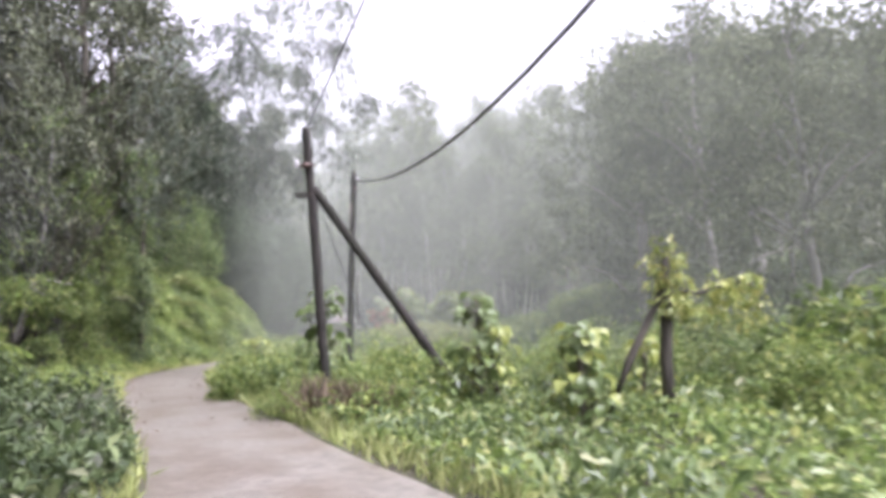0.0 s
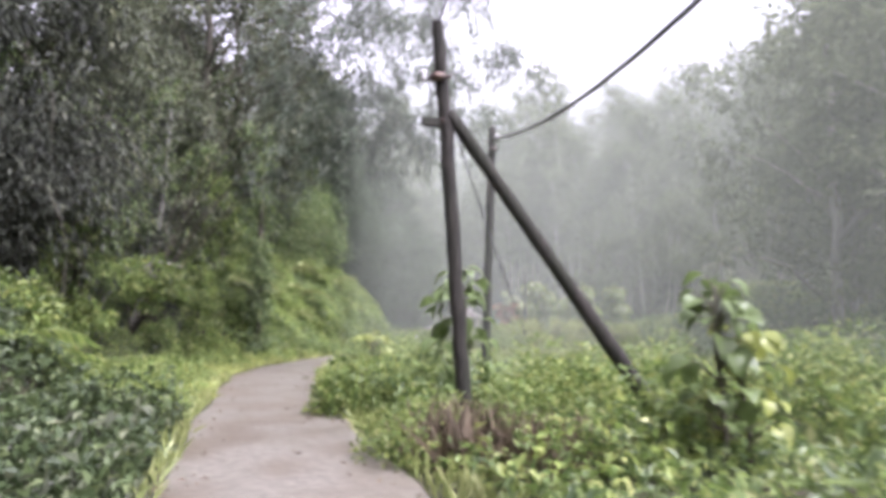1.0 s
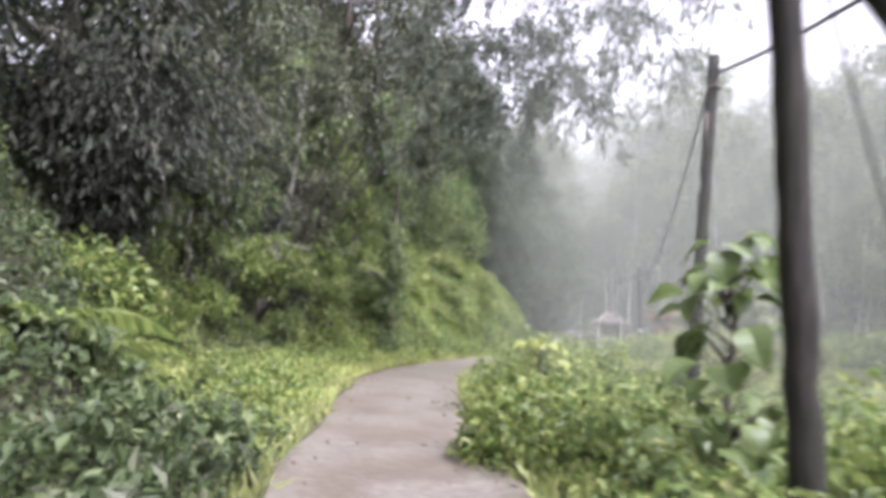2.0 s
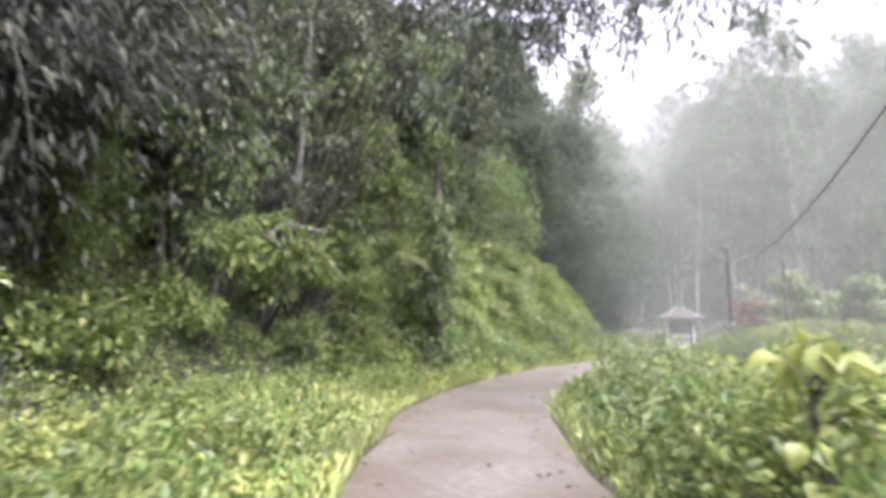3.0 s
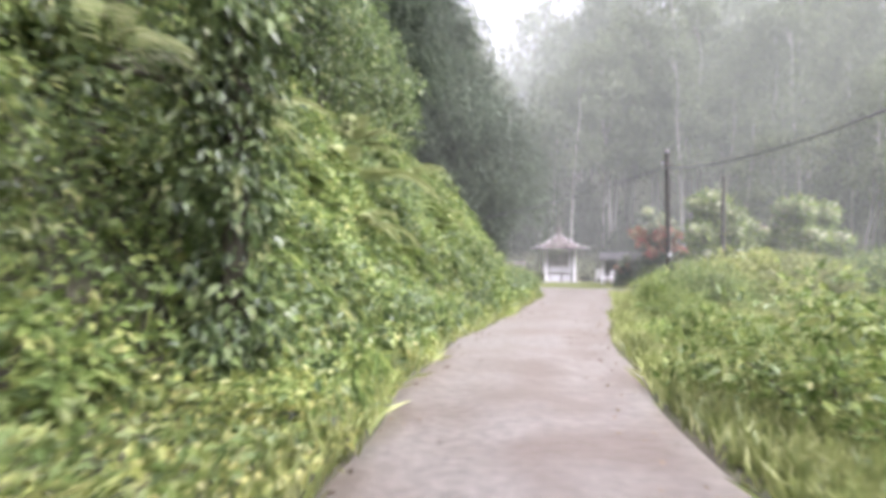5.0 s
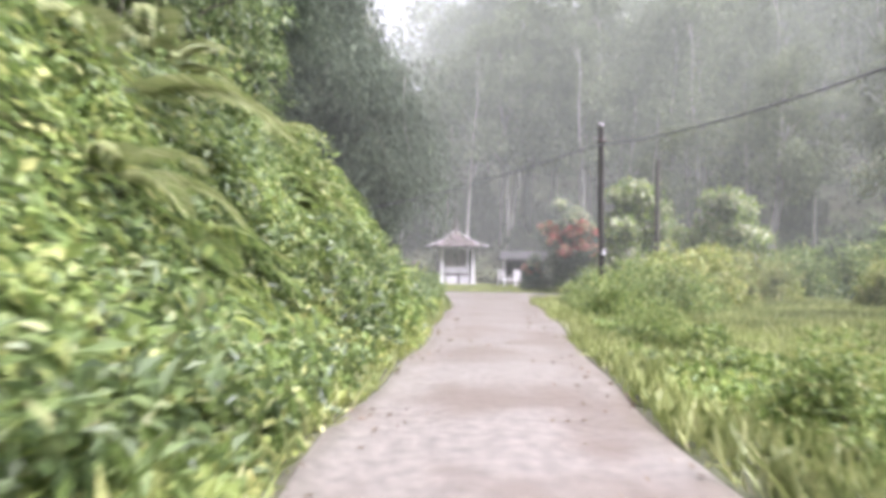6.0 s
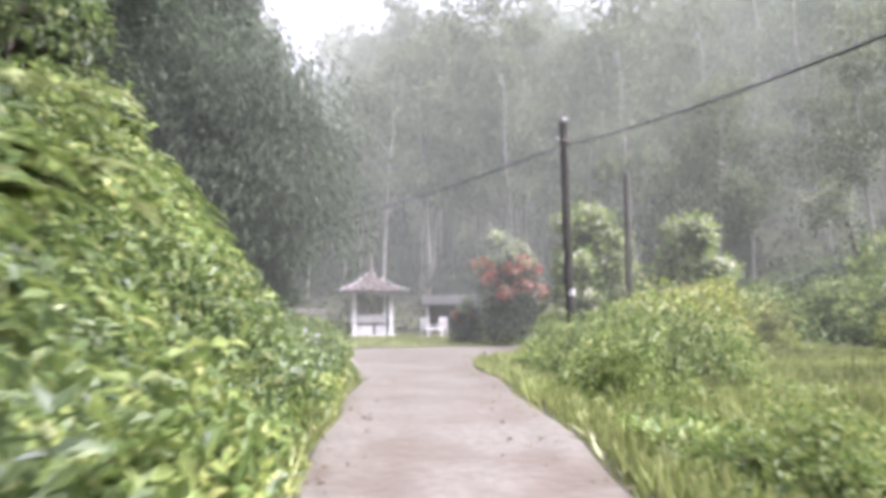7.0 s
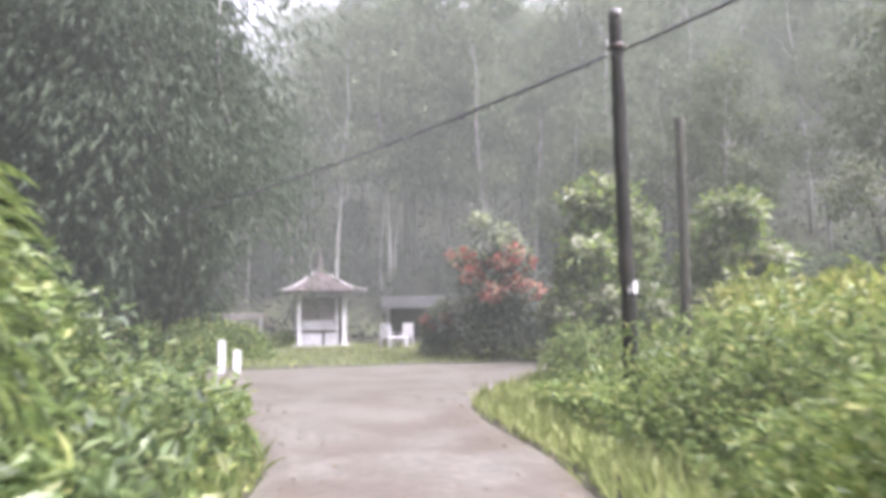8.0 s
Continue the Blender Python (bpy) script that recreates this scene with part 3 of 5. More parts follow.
ho = thing("house", pose(-0.1, 60.4, -1.75, 0, 0, 8), "small pale house with a faded red sheet roof behind shrubs", "house")
for x0, x1, y0, y1 in ((-1.2, 1.2, -1.5, -1.38), (-1.2, 1.2, 1.38, 1.5), (-1.2, -1.08, -1.38, 1.38), (1.08, 1.2, -1.38, 1.38)):
    part("wall", box(bmesh.new(), x0, x1, y0, y1, 0, 3.1), WHITE, ho)
for k in range(8):
    x = -1.4 + k * 0.35
    for s in (-1, 1):
        m = Matrix.Translation((0, 0, 4.25)) @ Matrix.Rotation(-s * math.radians(28), 4, "X")
        part("roof_sheet", box(bmesh.new(), x, x + 0.345, min(0, s * 2.1), max(0, s * 2.1), -0.01, 0.02 + 0.02 * (k % 2), 0, m), REDSHEET if k % 2 else GREYBOARD, ho)
wi = part("window", box(bmesh.new(), -0.6, 0.6, -1.53, -1.5, 1.0, 2.1, 0.01), GREYBOARD, ho)
for sx in (-0.28, 0.28):
    part("pane", box(bmesh.new(), sx - 0.25, sx + 0.25, -1.545, -1.53, 1.06, 2.04), DARKROOF, wi)


# ---- trees ----
def put(ob, x, y, turn=0.0, size=1.0, sink=0.05, tall=1.0):
    """A copy of a plant on the ground."""
    return copy_thing(ob, Matrix.Translation((x, y, gz(x, y) - sink)) @ Matrix.Rotation(radians(turn), 4, "Z") @ Matrix.Diagonal((size, size, size * tall, 1)))


def crown_clumps(rng, n, base, top, radius, shape=1.0, centre=(0, 0)):
    """Clump centres in an uneven crown between two heights."""
    c = []
    lobes = rng.uniform(0.65, 1.25, 7)
    while len(c) < n:
        a, s, r = rng.uniform(0, 2 * math.pi), rng.uniform(0, 1), math.sqrt(rng.uniform(0.12, 1))
        k = a / (2 * math.pi) * 7
        lobe = lobes[int(k) % 7] * (1 - k % 1) + lobes[(int(k) + 1) % 7] * (k % 1)
        w = radius * lobe * max(0.12, math.sin(math.pi * min(1, 0.12 + 0.88 * s) ** shape)) ** 0.7
        c.append((centre[0] + r * w * math.cos(a), centre[1] + r * w * math.sin(a), base + (top - base) * s))
    return np.array(c)


def tree(name, seed, height, radius, base, clumps, per, leaf, label, bark, leaf_mat, clump_r=(0.7, 1.3), slim=0.45, hang=0.4, trunk_r=0.2, shape=1.0, limbs=14, lean=0.0, flat=0.65):
    """A tree: a bent tapered trunk with limbs, and a crown of many leaf clumps."""
    rng = np.random.default_rng(seed)
    ob = thing(name, Matrix.Identity(4), label, "tree")
    n = 9
    spine = np.zeros((n, 3))
    spine[:, 2] = np.linspace(-0.5, height * 0.9, n)
    spine[:, 0] = lean * np.linspace(0, 1, n) ** 1.5 * height * 0.2
    spine[1:, :2] += np.cumsum(rng.normal(0, height * 0.008, (n - 1, 2)), 0)
    c = crown_clumps(rng, clumps, base, height, radius, shape)
    c[:, 0] += np.interp(c[:, 2], spine[:, 2], spine[:, 0])
    c[:, 1] += np.interp(c[:, 2], spine[:, 2], spine[:, 1])
    runs = [(spine, trunk_r * np.linspace(1.15, 0.25, n))]
    for k in rng.choice(clumps, min(limbs, clumps), replace=False):
        tip = c[k]
        z0 = max(base * 0.75, tip[2] - 0.35 * radius - rng.uniform(0.2, 0.8) * radius * 0.5)
        z0 = min(z0, height * 0.85)
        a = np.array([np.interp(z0, spine[:, 2], spine[:, 0]), np.interp(z0, spine[:, 2], spine[:, 1]), z0])
        r0 = trunk_r * 0.42 * (1.1 - z0 / height)
        runs.append((curve_between(a, tip, -0.06 * radius, 6, radius * 0.02, rng), np.linspace(r0 + 0.015, 0.012, 6)))
    part("trunk", tubes(name + "_trunk", runs, bark, 6), None, ob)
    rad = rng.uniform(*clump_r, clumps)
    pos, axis, nrm, L, W = clump_leaves(rng, c, rad, per, flat, hang, leaf, slim)
    part("crown", leaf_mesh(name + "_crown", pos, axis, nrm, L, W, leaf_mat), None, ob)
    return ob


def strand_tree(name, seed, height, radius, strands, per, label, bark, leaf_mat, leaf=(0.16, 0.3), slim=0.2):
    """A feathery clump whose many canes arch over and hang, with narrow leaves."""
    rng = np.random.default_rng(seed)
    ob = thing(name, Matrix.Identity(4), label, "tree")
    runs, P, A, N = [], [], [], []
    for k in range(strands):
        a = rng.uniform(0, 2 * math.pi)
        out, h = radius * rng.uniform(0.25, 1.1), height * rng.uniform(0.55, 1.0)
        s = np.linspace(0, 1, 12)
        r = out * s ** 1.7
        z = h * (1.28 * s - 0.28 * s ** 2 - (0.35 + 0.4 * rng.random()) * s ** 5 * min(1.2, out / radius + 0.2))
        f = rng.uniform(-0.35, 0.35)
        pts = np.stack([r * np.cos(a + f * s) + rng.normal(0, 0.25), r * np.sin(a + f * s) + rng.normal(0, 0.25), z - 0.3], 1)
        if k < 16:
            runs.append((pts, np.linspace(0.045, 0.008, 12)))
        t = rng.uniform(0.1, 1.0, per) ** 0.8
        q = np.stack([np.interp(t, s, pts[:, i]) for i in range(3)], 1) + rng.normal(0, 0.28, (per, 3)) * (0.5 + t[:, None])
        P.append(q)
        A.append(np.array([math.cos(a), math.sin(a), -1.2]) + rng.normal(0, 0.55, (per, 3)))
        N.append(np.array([0, 0, 1.0]) + rng.normal(0, 0.5, (per, 3)))
    for run in runs:
        part("cane", tubes(name + "_cane", [run], bark, 5), None, ob)
    P, A, N = np.vstack(P), np.vstack(A), np.vstack(N)
    L = rng.uniform(*leaf, len(P))
    part("crown", leaf_mesh(name + "_crown", P, A, N, L, L * slim, leaf_mat), None, ob)
    return ob


def dip(x, y):
    """The wood stands lower in the gap where the valley opens."""
    d = max(y - 14.0, 1.0)
    return 1 - 0.5 * math.exp(-((x + 6.5 + 0.135 * d) / (0.045 * d)) ** 2)


def settle(template, places, label="", group=""):
    """Sets copies of a template at (x, y, turn, size); the template takes the first place."""
    made = []
    for x, y, turn, size, *tall in places:
        made.append(put(template, x, y, turn, size, 0.05, tall[0] if tall else 1.0))
        tagged(made[-1], label, "", group)
    for o in (*template.children_recursive, template):
        bpy.data.objects.remove(o)
    return made


rnd = random.Random(7)
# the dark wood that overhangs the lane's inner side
# the near wood's backlit shade is painted into the leaves of broad and bamboo
broad = tree("broadleaf_tree", 11, 11.0, 3.4, 2.2, 90, 82, (0.17, 0.38), "dense broadleaf tree on the bank, its green darkened as shade", BARK, LEAF_SHADED, (0.6, 1.15), 0.42, 0.6, 0.2)
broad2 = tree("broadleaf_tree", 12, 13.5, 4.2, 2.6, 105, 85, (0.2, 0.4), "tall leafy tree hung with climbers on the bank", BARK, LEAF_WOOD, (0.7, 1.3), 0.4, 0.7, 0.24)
bamboo = strand_tree("bamboo_clump", 13, 12.0, 4.4, 120, 85, "feathery bamboo clump arching over the lane, leaves darkened as shade", BARK, LEAF_SHADED, (0.2, 0.42), 0.26)
W1 = [(-11.2, 9.5, 20, 0.9), (-14.0, 14.5, 80, 1.0), (-16.2, 22.0, 150, 1.0), (-19.5, 27.5, 10, 1.0), (-16.5, 33.0, 200, 0.75), (-8.8, 3.5, 260, 0.95),
      (-13.5, 6.0, 310, 1.1), (-18.5, 12.0, 40, 1.15), (-19.0, 38.5, 190, 0.85), (-8.0, -3.0, 70, 1.0)]
W2 = [(-15.9, 17.9, 45, 0.85), (-17.0, 28.6, 0, 1.15), (-18.2, 33.5, 70, 1.2), (-15.0, 10.8, 130, 1.0), (-22.5, 26.5, 220, 1.1), (-21.0, 43.0, 60, 0.95), (-10.5, -1.0, 15, 1.0), (-12.0, 1.5, 170, 1.1)]
# (-5.8, 2.6) and (-4.4, -2.2): added trees, mostly unseen, that shade the near bank
W1 += [(-11.4, 9.2, 50, 0.55), (-12.0, 4.5, 150, 0.6), (-9.6, 0.5, 250, 0.6), (-5.8, 2.6, 40, 0.9), (-4.4, -2.2, 200, 0.8), (-16.2, 24.4, 300, 0.85)]
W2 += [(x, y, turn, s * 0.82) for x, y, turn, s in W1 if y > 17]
# near trees take the shade-dark leaves, farther ones the lighter leaves
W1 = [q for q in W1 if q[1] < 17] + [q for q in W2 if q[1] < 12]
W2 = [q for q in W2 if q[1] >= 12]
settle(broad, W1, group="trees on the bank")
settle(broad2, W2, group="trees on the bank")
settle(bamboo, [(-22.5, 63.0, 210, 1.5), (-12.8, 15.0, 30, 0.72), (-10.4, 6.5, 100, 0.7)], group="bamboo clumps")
bamboo = strand_tree("bamboo_clump", 19, 9.5, 3.4, 110, 85, "light green bamboo clump hanging over the bank", BARK, LEAF_MID, (0.16, 0.34), 0.26)
settle(bamboo, [(-16.8, 20.4, 60, 0.9), (-17.0, 25.4, 200, 0.95), (-15.2, 16.4, 300, 0.8)], group="bamboo clumps")
grove = tree("grove_tree", 14, 17.0, 4.4, 0.8, 125, 215, (0.2, 0.38), "tall dense tree drooping to the ground beyond the bank", BARK, LEAF_GROVE, (0.8, 1.25), 0.36, 0.7, 0.3, 0.75)
settle(grove, [(-20.2, 49.0, 200, 1.05), (-18.6, 61.0, 300, 1.1), (-22.5, 55.0, 50, 1.15)], group="grove beyond the bank")
plume = strand_tree("bamboo_clump", 18, 15.5, 4.8, 190, 150, "tall bamboo clump with drooping plumes beyond the bank", BARK, LEAF_GROVE, (0.2, 0.4), 0.24)
settle(plume, [(-15.6, 53.4, 0, 1.0), (-14.9, 58.2, 100, 0.95), (-18.0, 47.8, 200, 0.95)], group="bamboo clumps")

# small trees smothered in climbers, along the face of the wood
smother = tree("climber_clad_tree", 16, 5.6, 1.25, 0.3, 64, 58, (0.11, 0.24), "small tree smothered in hanging green climbers", BARK, LEAF_BRIGHT, (0.32, 0.6), 0.42, 1.1, 0.08, 0.7, 10, 0.5)
smother2 = tree("climber_clad_tree", 17, 4.4, 1.15, 0.2, 54, 58, (0.10, 0.22), "low tree with bright drooping leaves at the wood's edge", BARK, LEAF_BRIGHT, (0.3, 0.55), 0.4, 1.0, 0.07, 0.7, 10, -0.4)
settle(smother, [(-16.0, 20.6, 0, 1.1), (-15.5, 25.2, 80, 1.15), (-14.8, 27.4, 240, 0.8), (-16.8, 23.6, 30, 1.3)], group="climber-clad trees")
settle(smother2, [(-15.6, 22.8, 20, 0.9), (-14.5, 24.8, 150, 0.7), (-14.4, 17.0, 260, 0.8)], group="climber-clad trees")

# the thicket along the bank's crest
thick = tree("thicket_tree", 15, 6.4, 2.2, 0.3, 74, 46, (0.15, 0.31), "low bushy tree crowding the crest of the bank", BARK, LEAF_MID, (0.45, 0.8), 0.42, 0.7, 0.1, 0.8)
TH = []
for k in range(11):
    y = 27.5 + 2.2 * k + rnd.uniform(-0.5, 0.5)
    d = float(bank_start(y))
    TH.append((float(way_x(y)) - d - rnd.uniform(4.6, 5.6), y, rnd.uniform(0, 360), rnd.uniform(0.7, 0.95)))
    TH.append((float(way_x(y)) - d - rnd.uniform(7.4, 9.0), y + 0.9, rnd.uniform(0, 360), rnd.uniform(1.1, 1.5)))
for x, y in ((-15.5, 15.5), (-16.0, 20.0), (-16.5, 24.2)):
    TH.append((x, y, rnd.uniform(0, 360), rnd.uniform(0.9, 1.2)))
settle(thick, TH, group="thicket on the bank")

# long canes that arch out of the wood, with loose sprays hanging against the sky
def arching_canes(seed, root, tips, label):
    rng = np.random.default_rng(seed)
    root = np.asarray(root, float)
    ob = thing("arching_bamboo", Matrix.Translation(root), label, "bamboo")
    P, A = [], []
    for tip in tips:
        tip = np.asarray(tip, float) - root
        s = np.linspace(0, 1, 14)[:, None]
        mid = tip * (0.5, 0.5, 0) + (0, 0, max(tip[2] * 1.25, tip[2] + 1.2))
        p = (1 - s) ** 2 * np.zeros(3) + 2 * s * (1 - s) * mid + s ** 2 * tip
        part("cane", tubes("arching_cane", [(p, np.linspace(0.024, 0.006, 14))], BARK, 5), None, ob)
        for k in range(40):
            t = 1 - 0.55 * rng.random() ** 1.5
            c = np.array([np.interp(t, s[:, 0], p[:, i]) for i in range(3)])
            m = 30
            drop = rng.uniform(0.3, 1.9)
            side = rng.normal(0, 0.45, 2)
            u = rng.uniform(0, 1, m)[:, None]
            P.append(c + u * np.array([side[0], side[1], -drop]) + rng.normal(0, 0.1, (m, 3)))
            A.append(np.array([side[0], side[1], -0.9]) + rng.normal(0, 0.5, (m, 3)))
    P, A = np.vstack(P), np.vstack(A)
    L = rng.uniform(0.15, 0.3, len(P))
    part("spray", leaf_mesh("cane_spray", P, A, rng.normal(0, 0.6, P.shape) + (0, 0, 1.0), L, L * 0.24, LEAF_GREY), None, ob)
    return ob


arching_canes(21, (-15.5, 22.5, float(land(-15.5, 22.5)) - 0.1), [(-2.6, 20.6, 7.2), (-3.9, 21.2, 8.6), (-3.1, 20.0, 10.6), (-4.6, 20.8, 6.6), (-5.0, 22.0, 10.8), (-2.2, 21.2, 9.2), (-2.9, 19.8, 12.0), (-5.8, 20.4, 8.0), (-5.2, 20.8, 7.2), (-4.3, 20.2, 9.8), (-6.2, 21.0, 11.6)], "arching bamboo canes with loose sprays against the sky")

# the rubber wood on the slope behind, with pale slim trunks
rub1 = tree("rubber_tree", 31, 21.0, 3.6, 9.0, 46, 42, (0.34, 0.64), "tall slim rubber tree with a pale trunk and hazy crown", BARK_PALE, LEAF_FAR, (0.9, 1.6), 0.42, 0.4, 0.17, 1.0, 8)
rub2 = tree("rubber_tree", 32, 24.0, 4.0, 11.0, 46, 44, (0.36, 0.64), "tall forked rubber tree with pale bark", BARK_PALE, LEAF_FAR, (0.9, 1.7), 0.42, 0.4, 0.19, 1.0, 9, 0.4)
rub3 = tree("rubber_tree", 33, 15.0, 3.0, 6.0, 38, 48, (0.3, 0.55), "slender young rubber tree on the slope", BARK_PALE, LEAF_FAR, (0.7, 1.3), 0.42, 0.4, 0.13, 1.0, 8, -0.4)
R1, R2, R3 = [], [], []
for i in range(14):
    for j in range(4):
        x, y = -40 + i * 6.0 + rnd.uniform(-2, 2), 76 + j * 8 + rnd.uniform(-2.5, 2.5) + 0.1 * abs(i - 6) ** 1.5
        if -14 < x < 0 and y < 90:
            continue
        (R1, R2, R3)[rnd.choice((0, 0, 1, 1, 2))].append((x, y, rnd.uniform(0, 360), rnd.uniform(0.85, 1.12)))
for x, y in ((12, 58), (17, 62), (22, 56), (26, 64), (14, 70), (20, 72), (30, 58), (8, 66), (3, 71), (26, 48), (33, 50)):
    R3.append((x + rnd.uniform(-1, 1), y + rnd.uniform(-1, 1), rnd.uniform(0, 360), rnd.uniform(0.85, 1.1)))
R3 += [(-12.9, 78.6, 20, 1.0), (-7.4, 77.4, 140, 1.1), (-4.7, 80.0, 260, 1.0), (-0.8, 77.6, 70, 1.05), (2.2, 79.0, 190, 1.0), (-16.8, 79.4, 310, 1.1), (5.6, 70.5, 40, 0.9), (9.4, 66.8, 160, 0.95)]
R1 += [(-6.3, 78.2, 30, 1.0), (-2.6, 79.0, 200, 0.95), (-14.6, 80.5, 100, 1.05), (-9.2, 91.0, 40, 1.0), (-4.0, 88.0, 10, 1.0), (-12.6, 88.5, 70, 1.0)]
R1, R2, R3 = ([(x, y, turn, size * dip(x, y)) for x, y, turn, size in q] for q in (R1, R2 + [(-4.9, 84.5, 40, 1.25)], R3))
for k in range(22):
    x = -22 + 1.75 * k + rnd.uniform(-0.6, 0.6)
    R1.append((x, 73.5 + (k * 5.3) % 9 + rnd.uniform(-0.5, 0.5), rnd.uniform(0, 360), rnd.uniform(0.75, 1.0) * dip(x, 76)))
settle(rub1, R1, group="rubber wood")
settle(rub2, R2, group="rubber wood")
settle(rub3, R3, group="rubber wood")

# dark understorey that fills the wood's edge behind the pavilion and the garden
# the rubber canopy's shade is put into these dark leaves
under = tree("understorey_tree", 34, 7.5, 2.6, 0.3, 80, 66, (0.24, 0.46), "bushy tree under the rubber wood, leaves painted dark as shade", BARK, LEAF_SHADED, (0.7, 1.2), 0.42, 0.6, 0.12, 0.8, 6)
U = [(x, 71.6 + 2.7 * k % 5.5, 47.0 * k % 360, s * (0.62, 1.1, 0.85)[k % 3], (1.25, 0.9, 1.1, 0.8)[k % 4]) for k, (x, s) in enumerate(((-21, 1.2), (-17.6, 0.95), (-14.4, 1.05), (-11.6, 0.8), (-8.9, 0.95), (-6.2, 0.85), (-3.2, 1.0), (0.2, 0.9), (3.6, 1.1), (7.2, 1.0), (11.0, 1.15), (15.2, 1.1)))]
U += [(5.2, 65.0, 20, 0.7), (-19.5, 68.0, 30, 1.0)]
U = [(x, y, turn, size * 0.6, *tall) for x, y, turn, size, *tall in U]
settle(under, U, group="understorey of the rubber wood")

# a slanting tree with pale leaves on the far slope
fx, fy = 13.8, 61.5
ft = thing("slanting_tree", pose(fx, fy, gz(fx, fy)), "slanting dark-stemmed tree with pale leaves on the slope", "tree")
rng = np.random.default_rng(44)
part("trunk", tubes("far_slanting_trunk", [(np.array([(0.5, 0, -0.3), (0.1, 0, 1.5), (-0.4, 0, 3.2), (-0.8, 0.1, 5.0)]), [0.16, 0.14, 0.11, 0.05]), (np.array([(-0.3, 0, 2.9), (-1.2, 0, 3.9), (-1.9, 0, 4.2)]), [0.06, 0.04, 0.02])], BARK, 7), None, ft)
cl = np.stack([rng.normal(-1.3, 0.75, 30), rng.normal(0, 0.6, 30), rng.normal(4.3, 0.75, 30)], 1)
part("crown", leaf_mesh("far_slanting_crown", *clump_leaves(rng, cl, rng.uniform(0.3, 0.6, 30), 40, 0.7, 0.4, (0.2, 0.36), 0.5), LEAF_PALE), None, ft, "pale loose leaves")

# a bare pale tree on the misty hillside
bt = thing("bare_tree", pose(16.6, 29.4, gz(16.6, 29.4)), "bare pale tree with long crooked leafless branches", "tree")
runs = [(np.array([(0, 0, -0.3), (0.1, 0, 3.0), (-0.1, 0, 6.0), (0.2, 0, 8.6)]), [0.12, 0.10, 0.08, 0.03])]
for k in range(5):
    z1 = 4.6 + 0.7 * k
    p = np.array([(0, 0, z1), (-1.6 - 0.2 * k, -0.3, z1 + 0.7 - 0.3 * (k % 2)), (-3.6 - 0.3 * k, -0.7, z1 + 0.5), (-5.6 - 0.3 * (k % 3), -1.0, z1 + 0.9 - 0.5 * (k % 2))])
    runs.append((p + rng.normal(0, 0.12, p.shape) * [[0], [1], [1], [1]], [0.05, 0.04, 0.028, 0.012]))
part("trunk", tubes("bare_trunk", runs, BARK_PALE, 6), None, bt)

# leafy trees on the right-hand hillside
hillt = tree("hillside_tree", 41, 13.0, 4.2, 1.2, 84, 72, (0.22, 0.46), "leafy pale-green tree on the misty hillside", BARK_PALE, LEAF_FAR, (0.8, 1.5), 0.42, 0.5, 0.18)
settle(hillt, [(10.8, 34, 200, 1.25), (16, 43, 20, 1.4), (12.5, 28, 0, 1.15), (17, 33, 60, 1.15), (21, 24, 100, 1.2), (14, 40, 160, 1.0), (24, 40, 220, 1.25), (19, 46, 300, 1.0), (11, 18, 20, 0.8), (17, 16, 80, 1.0), (30, 34, 130, 1.3), (13, 8, 250, 0.8), (27, 18, 190, 1.2)], group="hillside trees")
ridge = tree("ridge_tree", 42, 20.0, 5.5, 3.0, 56, 27, (0.65, 1.1), "far tree on the misty ridge", BARK, LEAF_FAR, (1.3, 2.4), 0.45, 0.4, 0.25, limbs=6)
RD = []
for k in range(34):
    RD.append((-70 + k * 5.2 + rnd.uniform(-2, 2), 122 + rnd.uniform(-6, 12), rnd.uniform(0, 360), rnd.uniform(0.85, 1.25)))
for k in range(18):
    RD.append((-46 + k * 5.0 + rnd.uniform(-2, 2), 108 + rnd.uniform(-4, 5), rnd.uniform(0, 360), rnd.uniform(0.8, 1.0)))
for k in range(12):
    RD.append((36 + rnd.uniform(0, 22), 44 + k * 6.5, rnd.uniform(0, 360), rnd.uniform(0.8, 1.1)))
RD = [(x, y, turn, size * dip(x, y)) for x, y, turn, size in RD]
settle(ridge, RD, group="trees on the ridge")


